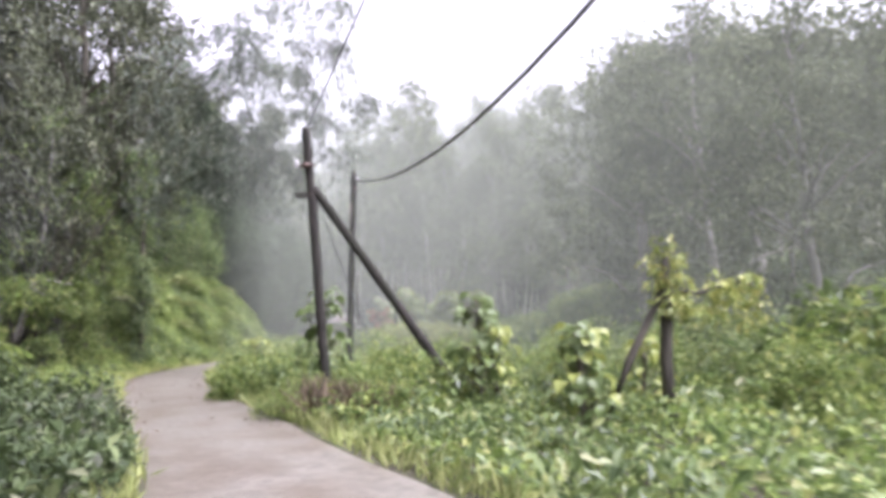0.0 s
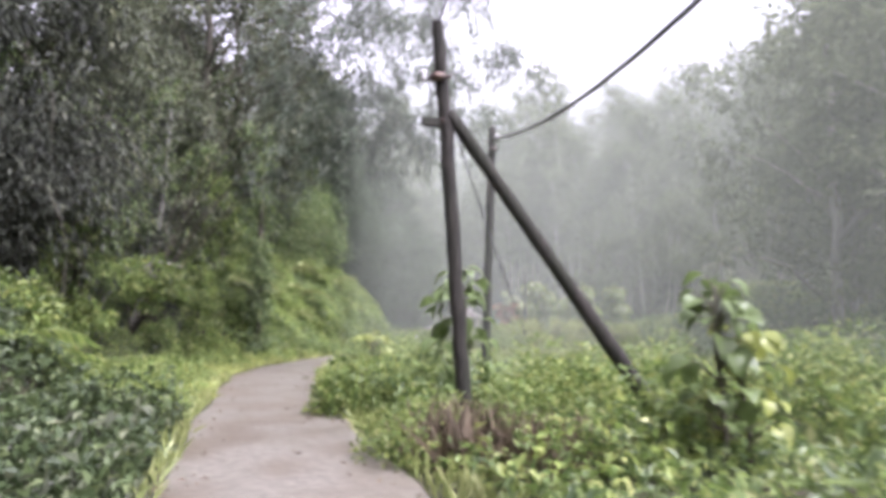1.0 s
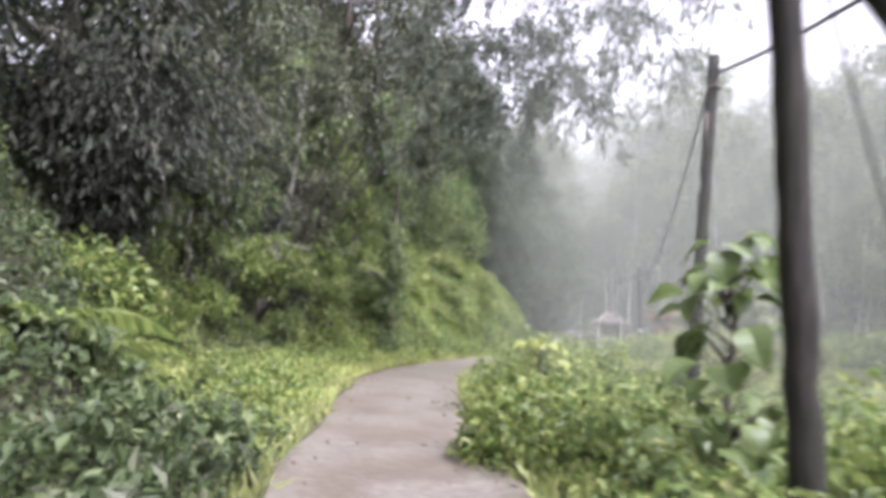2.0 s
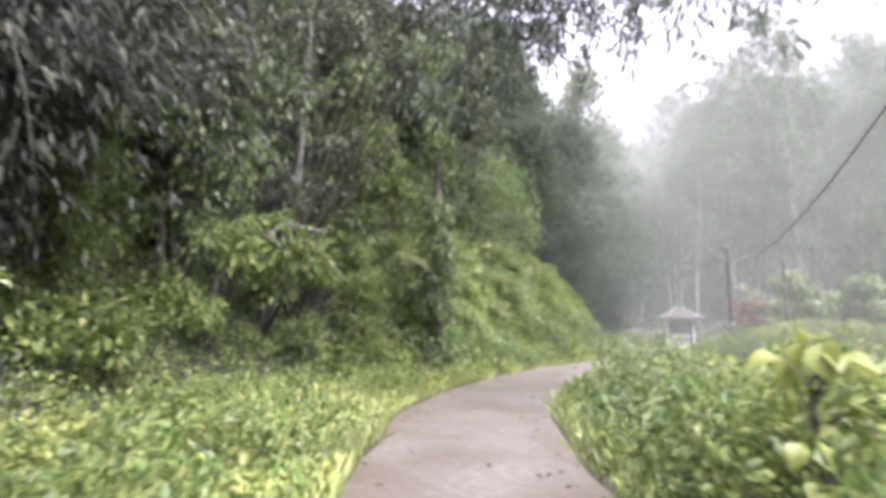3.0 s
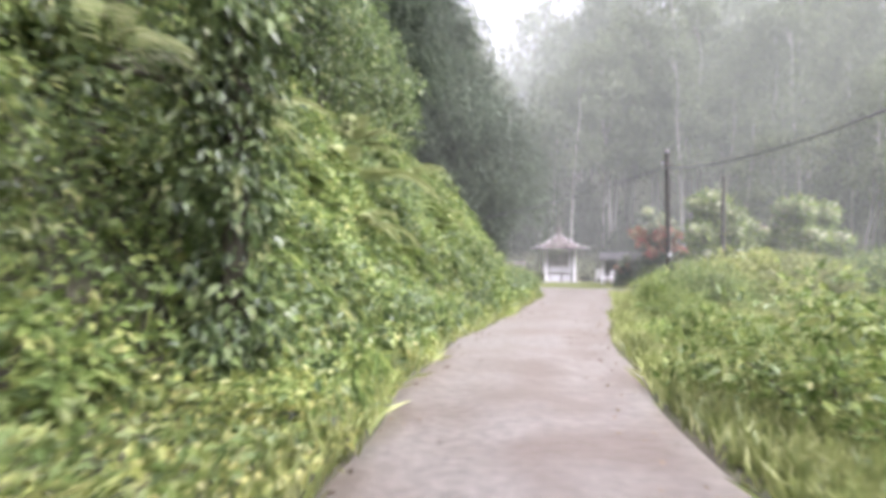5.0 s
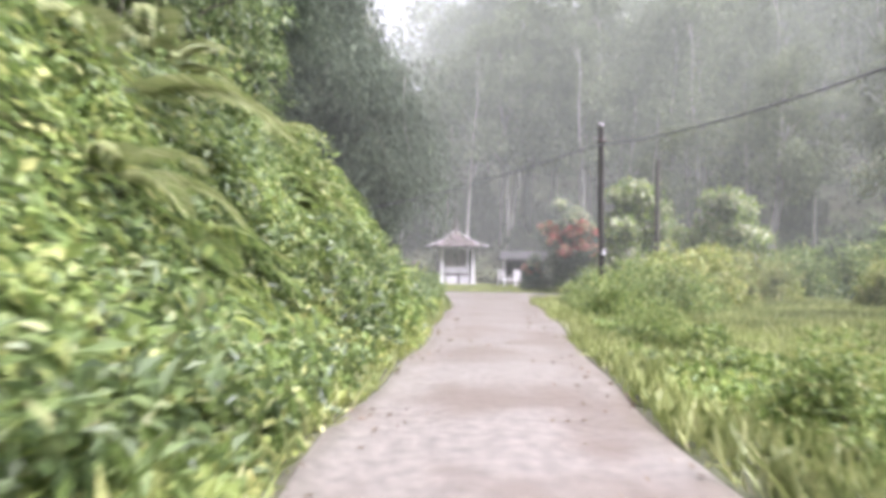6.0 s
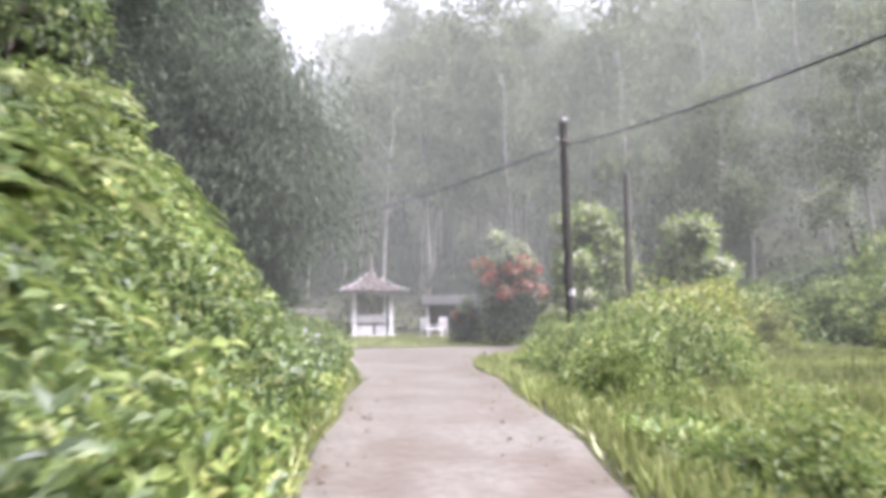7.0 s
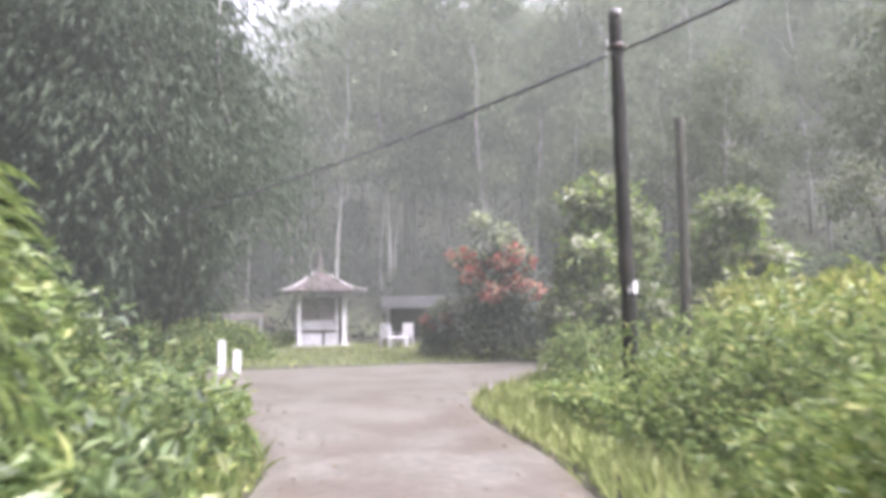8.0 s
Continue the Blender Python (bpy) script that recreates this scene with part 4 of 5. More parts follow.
# ---- shrubs, ferns and undergrowth ----
def shrub(name, seed, height, radius, clumps, per, leaf, label, leaf_mat, slim=0.5, stems=7, hang=0.1, clump_r=(0.22, 0.4), category="shrub", extra=()):
    rng = np.random.default_rng(seed)
    ob = thing(name, Matrix.Identity(4), label, category)
    a, r = rng.uniform(0, 2 * math.pi, clumps), radius * np.sqrt(rng.uniform(0, 1, clumps))
    z = height * rng.uniform(0.12, 1.0, clumps) * np.sqrt(np.clip(1.08 - (r / radius) ** 2, 0.08, 1))
    c = np.stack([r * np.cos(a), r * np.sin(a), z], 1)
    runs = [(curve_between((rng.normal(0, 0.06), rng.normal(0, 0.06), -0.2), c[k], -0.05, 6, 0.02, rng), np.linspace(0.022, 0.006, 6)) for k in range(min(stems, clumps))]
    part("stems", tubes(name + "_stems", runs, BARK, 5), None, ob)
    rad = rng.uniform(*clump_r, clumps) * (height / 1.2) ** 0.5
    pos, axis, nrm, L, W = clump_leaves(rng, c, rad, per, 0.75, hang, leaf, slim)
    pos[:, 2] = np.maximum(pos[:, 2], 0.02)
    part("foliage", leaf_mesh(name + "_foliage", pos, axis, nrm, L, W, leaf_mat), None, ob)
    for part_name, mat, lo, hi, size, words in extra:
        order = np.argsort(-c[:, 2])
        top = c[order[int(len(c) * lo): max(2, int(len(c) * hi))]]
        out = unit(top * (1, 1, 0)) * 0.12
        pos, axis, nrm, L, W = clump_leaves(rng, top + out + (0, 0, 0.1), np.full(len(top), 0.3), 80, 0.6, -0.3, size, 0.7)
        part(part_name, leaf_mesh(name + "_" + part_name, pos, axis, nrm, L, W, mat), None, ob, words)
    return ob


red = shrub("flowering_shrub", 51, 4.2, 1.12, 56, 90, (0.12, 0.24), "grey-green shrub topped with coral-red blossom", LEAF_GREY, clump_r=(0.28, 0.42), extra=(("blossom", PETAL, 0.12, 0.34, (0.16, 0.28), "coral-red blossom"), ("young_leaves", LEAF_PALE, 0.0, 0.16, (0.12, 0.22), "pale young leaves")))
settle(red, [(-5.35, 56.2, 0, 1.06), (-6.95, 57.2, 120, 0.45)])
pale = shrub("pale_shrub", 52, 4.2, 1.25, 60, 85, (0.16, 0.32), "tall upright green shrub with whitish-green leaf tips", LEAF_BRIGHT, clump_r=(0.25, 0.42), hang=-0.2, extra=(("pale_tips", LEAF_PALE, 0.0, 0.65, (0.2, 0.32), "whitish-green young leaves"),))
settle(pale, [(-3.0, 53.3, 40, 1.12), (0.4, 53.0, 120, 1.05), (3.1, 57.8, 120, 1.1), (1.2, 55.6, 200, 0.7), (-0.55, 58.2, 280, 0.92), (0.6, 58.6, 30, 0.8)], group="pale garden shrubs")
gold = shrub("golden_shrub", 53, 1.9, 1.1, 40, 85, (0.12, 0.24), "rounded yellow-green shrub in the undergrowth", LEAF_YELLOW)
settle(gold, [(-4.5, 44.3, 20, 0.95), (-3.4, 45.4, 140, 1.1), (-1.2, 49.8, 0, 1.15), (-0.2, 50.6, 90, 1.1), (1.1, 50.4, 50, 0.9), (2.9, 46.0, 200, 0.9)], group="golden shrubs")
green = shrub("roadside_bush", 54, 1.35, 1.35, 64, 54, (0.07, 0.15), "leafy green bush crowding the lane's edge", LEAF_BRIGHT)
G1 = [(-7.3, 26.9, 0, 1.0, 0.88), (-7.4, 31.2, 120, 0.6), (-7.4, 36.4, 10, 0.5), (-6.9, 40.9, 200, 0.75), (-6.4, 43.4, 250, 1.0), (-5.3, 42.8, 40, 1.05), (-4.2, 43.8, 300, 0.8), (-4.9, 45.0, 90, 1.0), (-5.6, 48.2, 130, 0.8),
      (-2.3, 9.9, 10, 0.5), (-1.2, 9.9, 70, 0.6), (-0.6, 10.6, 120, 0.7), (-4.6, 15.9, 30, 0.85), (-5.2, 17.6, 80, 0.8), (-3.4, 14.6, 140, 0.75), (-3.0, 12.9, 200, 0.7), (-1.1, 11.6, 20, 0.9), (-0.2, 12.2, 280, 0.85), (0.5, 11.2, 330, 0.7), (-6.6, 21.4, 60, 0.75), (-4.2, 19.6, 200, 0.9), (2.4, 13.0, 10, 0.9), (4.6, 12.0, 100, 0.9), (5.0, 8.4, 180, 0.8), (3.6, 16.0, 240, 1.0), (0.6, 15.4, 300, 0.9)]
settle(green, G1, group="roadside bushes")
shade = shrub("shaded_bush", 56, 1.3, 1.3, 46, 50, (0.13, 0.26), "leafy green bush at the foot of the wood", LEAF_BRIGHT)
settle(shade, [(-13.4, 16.4, 0, 0.8), (-15.0, 19.4, 60, 0.8), (-15.4, 23.4, 130, 0.8), (-11.2, 13.0, 210, 0.9), (-8.4, 8.6, 300, 0.9), (-14.0, 25.0, 40, 0.75)], group="shaded bushes")
dense = shrub("undergrowth_bush", 55, 1.5, 1.4, 54, 50, (0.13, 0.26), "leafy green bush in the undergrowth", LEAF_BRIGHT)
settle(dense, [(-1.2, 12.2, 90, 0.65), (0.2, 11.9, 30, 0.7), (-4.0, 13.2, 10, 0.6), (6.0, 14.5, 150, 1.2), (7.0, 10.0, 250, 1.2), (4.4, 55.5, 80, 1.3), (8.5, 55.5, 20, 1.4), (-14.4, 56.5, 0, 0.9), (-13.2, 58.5, 200, 0.8), (-16.0, 63.5, 90, 1.3), (-12.3, 66.6, 30, 0.55), (2.5, 55.5, 0, 1.3), (5.5, 56.8, 50, 1.5), (8.0, 52.0, 100, 1.5), (10.5, 50.0, 150, 1.6), (12.0, 56.0, 200, 1.7), (3.5, 60.0, 250, 1.4), (7.0, 60.2, 300, 1.6), (11.0, 47.2, 350, 1.5), (13.5, 51.5, 40, 1.7)], group="undergrowth bushes")


def broad_sapling(seed, height, leaves, size, label, mat):
    """A young plant with a few large pointed leaves on long stalks, each one a part."""
    rng = np.random.default_rng(seed)
    ob = thing("sapling", Matrix.Identity(4), label, "sapling", "large-leaved saplings")
    stem = np.array([(0, 0, -0.2), (0.02, 0, height * 0.4), (-0.03, 0.03, height * 0.75), (0, 0, height)])
    part("stem", tubes("sapling_stem", [(stem, [0.03, 0.025, 0.018, 0.008])], BARK, 6), None, ob)
    s = np.linspace(0, 1, 7)
    w = np.sin(np.pi * s ** 0.75) * 0.42
    me = bpy.data.meshes.new("large_leaf")
    vs, fs = [], []
    for k in range(7):
        dz = 0.10 * math.sin(math.pi * s[k]) - 0.35 * s[k] ** 2
        vs += [(-w[k], s[k], dz + 0.25 * w[k]), (0, s[k], dz), (w[k], s[k], dz + 0.25 * w[k])]
    for k in range(6):
        a = 3 * k
        fs += [(a, a + 1, a + 4, a + 3), (a + 1, a + 2, a + 5, a + 4)]
    me.from_pydata(vs, [], fs)
    me.materials.append(mat)
    for k in range(leaves):
        z = height * rng.uniform(0.3, 1.02)
        turn = k * 2.4 + rng.normal(0, 0.3)
        reach = rng.uniform(0.1, 0.38) * (1.2 - 0.5 * z / height)
        lf = new("large_leaf", me)
        lf.parent = ob
        lf.matrix_basis = Matrix.Translation((reach * math.cos(turn), reach * math.sin(turn), z + 0.08)) @ Matrix.Rotation(turn - math.pi / 2, 4, "Z") @ Matrix.Rotation(rng.uniform(-1.1, 0.1), 4, "X") @ Matrix.Rotation(rng.uniform(-0.5, 0.5), 4, "Y") @ Matrix.Scale(size * rng.uniform(0.65, 1.15), 4)
        part("leaf_stalk", tubes("leaf_stalk", [(np.array([(0, 0, z - 0.12), (reach * math.cos(turn), reach * math.sin(turn), z + 0.08)]), [0.008, 0.005])], BARK, 4), None, ob)
    return ob


sap = broad_sapling(61, 1.9, 64, 0.26, "sapling with large pointed green leaves", LEAF_MID)
settle(sap, [(0.55, 9.94, 0, 1.0), (1.65, 7.65, 130, 0.75), (-2.3, 12.0, 220, 1.15)])
sap2 = broad_sapling(62, 1.2, 30, 0.2, "low bright sapling with broad yellow-green leaves", LEAF_YELLOW)
settle(sap2, [(0.8, 10.1, 40, 1.2), (1.7, 7.8, 70, 1.15), (2.9, 9.2, 200, 1.0), (-4.62, 15.6, 10, 1.1)])

# the broken trunk wrapped in climbers
st = thing("overgrown_stump", pose(2.75, 7.75, gz(2.75, 7.75)), "broken leaning trunk wrapped in yellow-green climbers", "stump")
part("trunk", tubes("stump_trunk", [(np.array([(0, 0, -0.2), (-0.02, 0, 0.9), (0.05, 0, 1.7), (0.06, 0, 2.25)]), [0.09, 0.08, 0.075, 0.05])], GREYWOOD, 8), None, st)
part("prop", tubes("stump_prop", [(np.array([(-0.95, -0.1, -0.1), (-0.48, 0, 0.9), (0.02, 0, 1.8)]), [0.06, 0.055, 0.045])], GREYWOOD, 7), None, st, "leaning dead branch")
part("branch", tubes("stump_branch", [(np.array([(0.05, 0, 1.75), (0.5, 0.1, 1.72), (1.0, 0.2, 1.85), (1.3, 0.3, 1.8)]), [0.03, 0.025, 0.02, 0.01])], GREYWOOD, 6), None, st)
rng = np.random.default_rng(63)
cl = np.vstack([np.stack([rng.normal(0.05, 0.08, 22), rng.normal(0, 0.08, 22), 1.5 + 0.9 * rng.random(22)], 1), np.stack([rng.uniform(0.1, 1.35, 24), rng.normal(0.15, 0.12, 24), rng.normal(1.68, 0.16, 24)], 1)])
part("climber", leaf_mesh("climber", *clump_leaves(rng, cl, np.full(len(cl), 0.15), 22, 0.9, 0.9, (0.06, 0.13), 0.6), LEAF_YELLOW), None, st, "yellow-green climber")


# ferns: arching fronds of paired leaflets, each frond a part
def frond_mesh(length, pairs, mat):
    s = np.linspace(0, 1, 14)
    rach = np.stack([0 * s, length * (s * 0.92), length * (0.62 * s - 0.85 * s ** 2.2)], 1)
    t = np.linspace(0.12, 0.99, pairs)
    p = np.stack([np.interp(t, s, rach[:, i]) for i in range(3)], 1)
    L = length * 0.30 * np.sin(np.pi * (0.12 + 0.86 * t)) ** 0.8 + 0.02
    pos, ax, nr, ln = [], [], [], []
    for sg in (-1, 1):
        pos.append(p)
        ax.append(np.stack([np.full(pairs, sg * 1.0), np.full(pairs, 0.45), np.full(pairs, -0.25)], 1))
        nr.append(np.tile([0, 0.2, 1.0], (pairs, 1)))
        ln.append(L)
    v, q = leaf_arrays(np.vstack(pos), np.vstack(ax), np.vstack(nr), np.concatenate(ln), np.concatenate(ln) * 0.13 + 0.010, 0.35, 0.1)
    v2, q2, cap = tube_arrays(rach, np.linspace(0.012, 0.003, 14), 4)
    tri = np.vstack([q, q2[:, [0, 1, 2]] + len(v), q2[:, [0, 2, 3]] + len(v)])
    return mesh_from("frond", np.vstack([v, v2]), tri, mat)


def fern(seed, fronds, length, label, mat):
    rng = np.random.default_rng(seed)
    ob = thing("fern", Matrix.Identity(4), label, "fern", "ferns on the bank")
    meshes = [frond_mesh(length * k, 30, mat) for k in (0.8, 1.0, 1.15)]
    part("rootstock", tubes("fern_root", [(np.array([(0, 0, -0.25), (0, 0, 0.05), (0, 0, 0.12)]), [0.06, 0.07, 0.03])], BARK, 6), None, ob)
    for k in range(fronds):
        f = new("frond", meshes[k % 3])
        f.parent = ob
        f.matrix_basis = Matrix.Translation((0, 0, 0.08)) @ Matrix.Rotation(k * 2.399 + rng.normal(0, 0.2), 4, "Z") @ Matrix.Rotation(rng.uniform(-0.15, 0.5), 4, "X") @ Matrix.Rotation(rng.uniform(-0.3, 0.3), 4, "Y")
    return ob


fern1 = fern(71, 10, 1.25, "large arching fern growing from the bank", LEAF_BRIGHT)
F = [(-8.7, 11.2, 0, 0.9), (-8.8, 10.2, 140, 0.85), (-8.6, 8.7, 60, 0.6), (-8.3, 11.6, 220, 0.65), (-9.2, 12.2, 300, 0.8)]
for y, d, s in ((18.0, 4.4, 0.7), (21.0, 4.6, 0.6), (24.5, 4.4, 0.7), (27.0, 3.6, 0.8), (28.6, 3.0, 0.7), (30.2, 3.6, 0.8), (32.4, 2.9, 0.65), (34.2, 3.8, 0.8), (36.2, 3.0, 0.7), (38.4, 3.8, 0.75), (40.6, 3.0, 0.65), (43.5, 3.6, 0.7), (46.0, 3.4, 0.6), (29.4, 4.8, 0.8), (33.0, 5.0, 0.8), (37.4, 5.0, 0.8)):
    F.append((float(way_x(y)) - d + rnd.uniform(-0.2, 0.2), y, rnd.uniform(0, 360), s))
for k in range(16):
    y = 26.5 + 1.35 * k
    F.append((float(way_x(y)) - float(bank_start(y)) - rnd.uniform(0.8, 3.4), y, rnd.uniform(0, 360), rnd.uniform(0.5, 0.75)))


def palm_frond(length, pairs, mat, width=0.042):
    """An arching midrib with narrow leaflets that hang apart on both sides."""
    s = np.linspace(0, 1, 16)
    rach = np.stack([0 * s, length * (s * 0.9), length * (0.75 * s - 0.95 * s ** 2)], 1)
    t = np.linspace(0.16, 0.99, pairs)
    p = np.stack([np.interp(t, s, rach[:, i]) for i in range(3)], 1)
    L = length * 0.27 * np.sin(np.pi * (0.2 + 0.72 * t)) + 0.05
    arrays = []
    for sg in (-1, 1):
        ax = np.stack([np.full(pairs, sg * 0.9), np.full(pairs, 0.85), -0.1 - 0.3 * t], 1)
        arrays.append((p, ax, np.tile([0, -0.3, 1.0], (pairs, 1)), L))
    pos, ax, nr, ln = (np.concatenate(q) for q in zip(*arrays))
    v, q = leaf_arrays(pos, ax, nr, ln, np.full(len(ln), width), 0.22, 0.15)
    v2, q2, cap = tube_arrays(rach, np.linspace(0.018, 0.004, 16), 5)
    return mesh_from("frond", np.vstack([v, v2]), np.vstack([q, q2[:, [0, 1, 2]] + len(v), q2[:, [0, 2, 3]] + len(v)]), mat)


palm = thing("palm", Matrix.Identity(4), "young palm with long arching feathery fronds on the bank", "palm")
part("rootstock", tubes("palm_root", [(np.array([(0, 0, -0.3), (0, 0, 0.1), (0, 0, 0.25)]), [0.10, 0.11, 0.05])], BARK, 8), None, palm)
palm_meshes = [palm_frond(2.1 * k, 24, LEAF_PALM, 0.036) for k in (0.8, 1.0, 1.12)]
for k in range(9):
    f = new("frond", palm_meshes[k % 3])
    f.parent = palm
    f.matrix_basis = Matrix.Translation((0, 0, 0.2)) @ Matrix.Rotation(k * 2.399 + 0.3 * math.sin(3.0 * k), 4, "Z") @ Matrix.Rotation(0.2 + 0.25 * math.sin(5.0 * k), 4, "X")
settle(palm, [(-14.2, 33.0, 20, 0.9), (-15.3, 36.4, 200, 0.85), (-14.9, 29.4, 120, 0.9), (-13.7, 38.8, 60, 0.6), (-15.2, 41.0, 300, 0.7), (-13.4, 31.6, 160, 0.6)], group="palms on the bank")
settle(fern1, F, group="ferns on the bank")


# creepers that clothe the bank, in mounds
def cover(name, count, xs, keep, thick, size, mat, label, slim=0.65, seed=80, hang=0.0):
    """Leaves laid over the ground where keep(x, y) is true, heaped in uneven mounds."""
    rng = np.random.default_rng(seed)
    x = np.empty(0)
    y = np.empty(0)
    while len(x) < count:
        cx, cy = rng.uniform(xs[0], xs[1], count), rng.uniform(xs[2], xs[3], count)
        rim = np.minimum(np.minimum(cx - xs[0], xs[1] - cx), np.minimum(cy - xs[2], xs[3] - cy))
        ok = rng.random(count) < keep(cx, cy) * np.clip(rim / 2.5 + 0.5 * wave(cx, cy, 0.8, seed), 0.0, 1.0)
        x, y = np.append(x, cx[ok]), np.append(y, cy[ok])
    x, y = x[:count], y[:count]
    z = land(x, y)
    e = 0.15
    n = unit(np.stack([(land(x - e, y) - land(x + e, y)) / (2 * e), (land(x, y - e) - land(x, y + e)) / (2 * e), np.ones(count)], 1))
    mound = np.clip(0.75 + 0.55 * wave(x, y, 0.85, seed * 1.7), 0.35, 1.4) * np.clip(0.55 + 0.5 * wave(x, y, 2.1, seed) + 0.35 * wave(x + z, y, 4.7, seed + 1), 0.3, 1.4)
    pos = np.stack([x, y, z], 1) + n * (thick * mound * rng.uniform(0.05, 1.0, count) ** 0.6)[:, None]
    axis = unit(rng.normal(size=(count, 3))) * 0.8 + n * 0.35 + np.array([0, 0, -0.25])
    axis = axis + hang * (n * np.array([1.0, 1.0, 0]) * 1.2 - np.array([0, 0, 1.0]))
    nrm = n + rng.normal(0, 0.45, (count, 3)) + np.array([0, 0, 0.4])
    L = rng.uniform(size[0], size[1], count)
    ob = new(name, leaf_mesh(name, pos, axis, nrm, L, L * slim, mat))
    return tagged(ob, label, "undergrowth", kind="stuff")


def left_of(x, y):
    return way_x(y) - x


def on_bank(x, y):
    d = left_of(x, y)
    edge = np.where(y > 25, road_left(y), np.where(y > 12.5, bank_start(y) - 0.9, road_left(y)))
    return ((d > edge) & (d < bank_start(y) + 5.5)) * np.where((y > 26), 1.0, 0.6)


cover("bank_creeper", 62000, (-17.5, -2.5, 24.5, 52), on_bank, 0.8, (0.06, 0.16), LEAF_BRIGHT, "bright green creepers heaped over the bank", seed=81)
cover("bank_weeds", 36000, (-17.5, -2.5, 24.5, 52), on_bank, 0.75, (0.09, 0.2), LEAF_MID, "darker broad-leaved weeds among the creepers", 0.4, seed=88)
# near stretch of the creepers, with canopy shade in the leaf colour
cover("bank_creeper", 56000, (-16, 0, -1, 14), on_bank, 0.6, (0.06, 0.15), LEAF_DEEP_SHADED, "creepers over the near bank, shade put into their dark green", seed=82)
cover("bank_creeper", 26000, (-19, -4, 11, 26), on_bank, 0.55, (0.05, 0.13), LEAF_BRIGHT, "green creepers over the bank under the wood", seed=82)
cover("bank_streamers", 26000, (-17.5, -2.5, 24.5, 54), on_bank, 0.65, (0.16, 0.38), LEAF_BRIGHT, "long narrow leaves hanging down the bank", 0.13, seed=95, hang=1.1)
# weeds in a darker green that stands in for the wood's shade
cover("bank_weeds", 14000, (-19, 1, -4, 26), on_bank, 0.66, (0.08, 0.17), LEAF_WOOD, "leafy weeds on the bank under the wood, darkened for its shade", 0.45, seed=90)
cover("verge_plants", 22000, (-14, 1, 11, 50), lambda x, y: ((left_of(x, y) > road_left(y) + 0.1) & (left_of(x, y) < bank_start(y) + 0.5)), 0.55, (0.07, 0.14), LEAF_BRIGHT, "bright green weeds standing on the verge", 0.5, seed=79)
cover("verge_plants", 24000, (-14, 1, 12, 51), lambda x, y: ((left_of(x, y) > road_left(y) - 0.1) & (left_of(x, y) < bank_start(y) + 0.5)), 0.38, (0.05, 0.11), LEAF_YELLOW, "low yellow-green plants on the verge", seed=83)
cover("field_plants", 42000, (-9, 10, 0, 24), lambda x, y: (x - way_x(y) > 1.75), 0.7, (0.06, 0.15), LEAF_BRIGHT, "rank bright-green weeds beside the lane", seed=84)
cover("field_weeds", 30000, (-9, 10, 0, 24), lambda x, y: (x - way_x(y) > 1.8), 0.85, (0.08, 0.2), LEAF_MID, "darker leafy weeds in the field", 0.4, seed=89)
cover("field_plants", 30000, (-9, -1, 27, 50), lambda x, y: ((x - way_x(y) > road_right(y) + 0.3 + 0.5 * step(38, 44, y)) & (x - way_x(y) < 2.8 + 0.5 * step(24, 36, y) + 1.8 * step(39, 44, y) + 0.6 * wave(x, y, 0.5, 3.0))), 0.3, (0.06, 0.15), LEAF_BRIGHT, "weeds and creepers along the lane", seed=85)
cover("hillside_plants", 34000, (4, 30, 8, 74), lambda x, y: 1.0 + 0 * x, 0.9, (0.16, 0.4), LEAF_MID, "rough green cover on the slope", seed=86)
# floor leaves painted dark for shade the thin rubber crowns don't cast
cover("forest_floor_plants", 26000, (-40, 34, 62, 110), lambda x, y: 1.0 * ((y > 70) | (np.abs(x + 9) > 6)), 0.6, (0.22, 0.5), LEAF_SHADED, "undergrowth beneath the rubber trees, canopy shade in its leaf colour", seed=87)


def blades(name, count, xs, keep, height, mat, label, seed, slim=0.05):
    rng = np.random.default_rng(seed)
    x, y = rng.uniform(xs[0], xs[1], count * 3), rng.uniform(xs[2], xs[3], count * 3)
    rim = np.minimum(np.minimum(x - xs[0], xs[1] - x), np.minimum(y - xs[2], xs[3] - y))
    ok = keep(x, y) & (rng.random(count * 3) < np.clip(rim / 1.5, 0, 1))
    x, y = x[ok][:count], y[ok][:count]
    n = len(x)
    pos = np.stack([x, y, land(x, y) - 0.01], 1)
    axis = np.array([0, 0, 1.0]) + rng.normal(0, 0.38, (n, 3))
    nrm = unit(rng.normal(size=(n, 3)) * (1, 1, 0.2))
    L = height * rng.uniform(0.5, 1.3, n)
    ob = new(name, leaf_mesh(name, pos, axis, nrm, L, 0.008 + L * slim, mat, droop=0.25, fold=0.1))
    return tagged(ob, label, "grass", kind="stuff")


blades("lawn_grass", 110000, (-10, 5, 22, 54), lambda x, y: x - way_x(y) > road_right(y), 0.2, GRASS, "short bright lawn grass in the field", 91, 0.12)
blades("edge_grass", 52000, (-15, 2, 0, 57), lambda x, y: ((x - way_x(y) > road_right(y) - 0.12) & (x - way_x(y) < road_right(y) + 0.4)) | ((left_of(x, y) > road_left(y) - 0.12) & (left_of(x, y) < road_left(y) + 0.4)), 0.26, GRASS, "grass growing over the lane's edges", 92)
blades("far_verge_grass", 16000, (-18, 2, 54, 68), lambda x, y: y > 54.1 + 0 * x, 0.16, GRASS, "grass strip in front of the pavilion", 93)
blades("dead_grass", 9000, (-4.6, 1.6, 7.2, 12.8), lambda x, y: (x + 1.5) ** 2 * 0.7 + (y - 10.0) ** 2 < 0.6, 0.55, STRAW, "dry brown grass round the foot of the pole", 94, 0.006)


# dead leaves washed to the lane's edges
rng = np.random.default_rng(96)
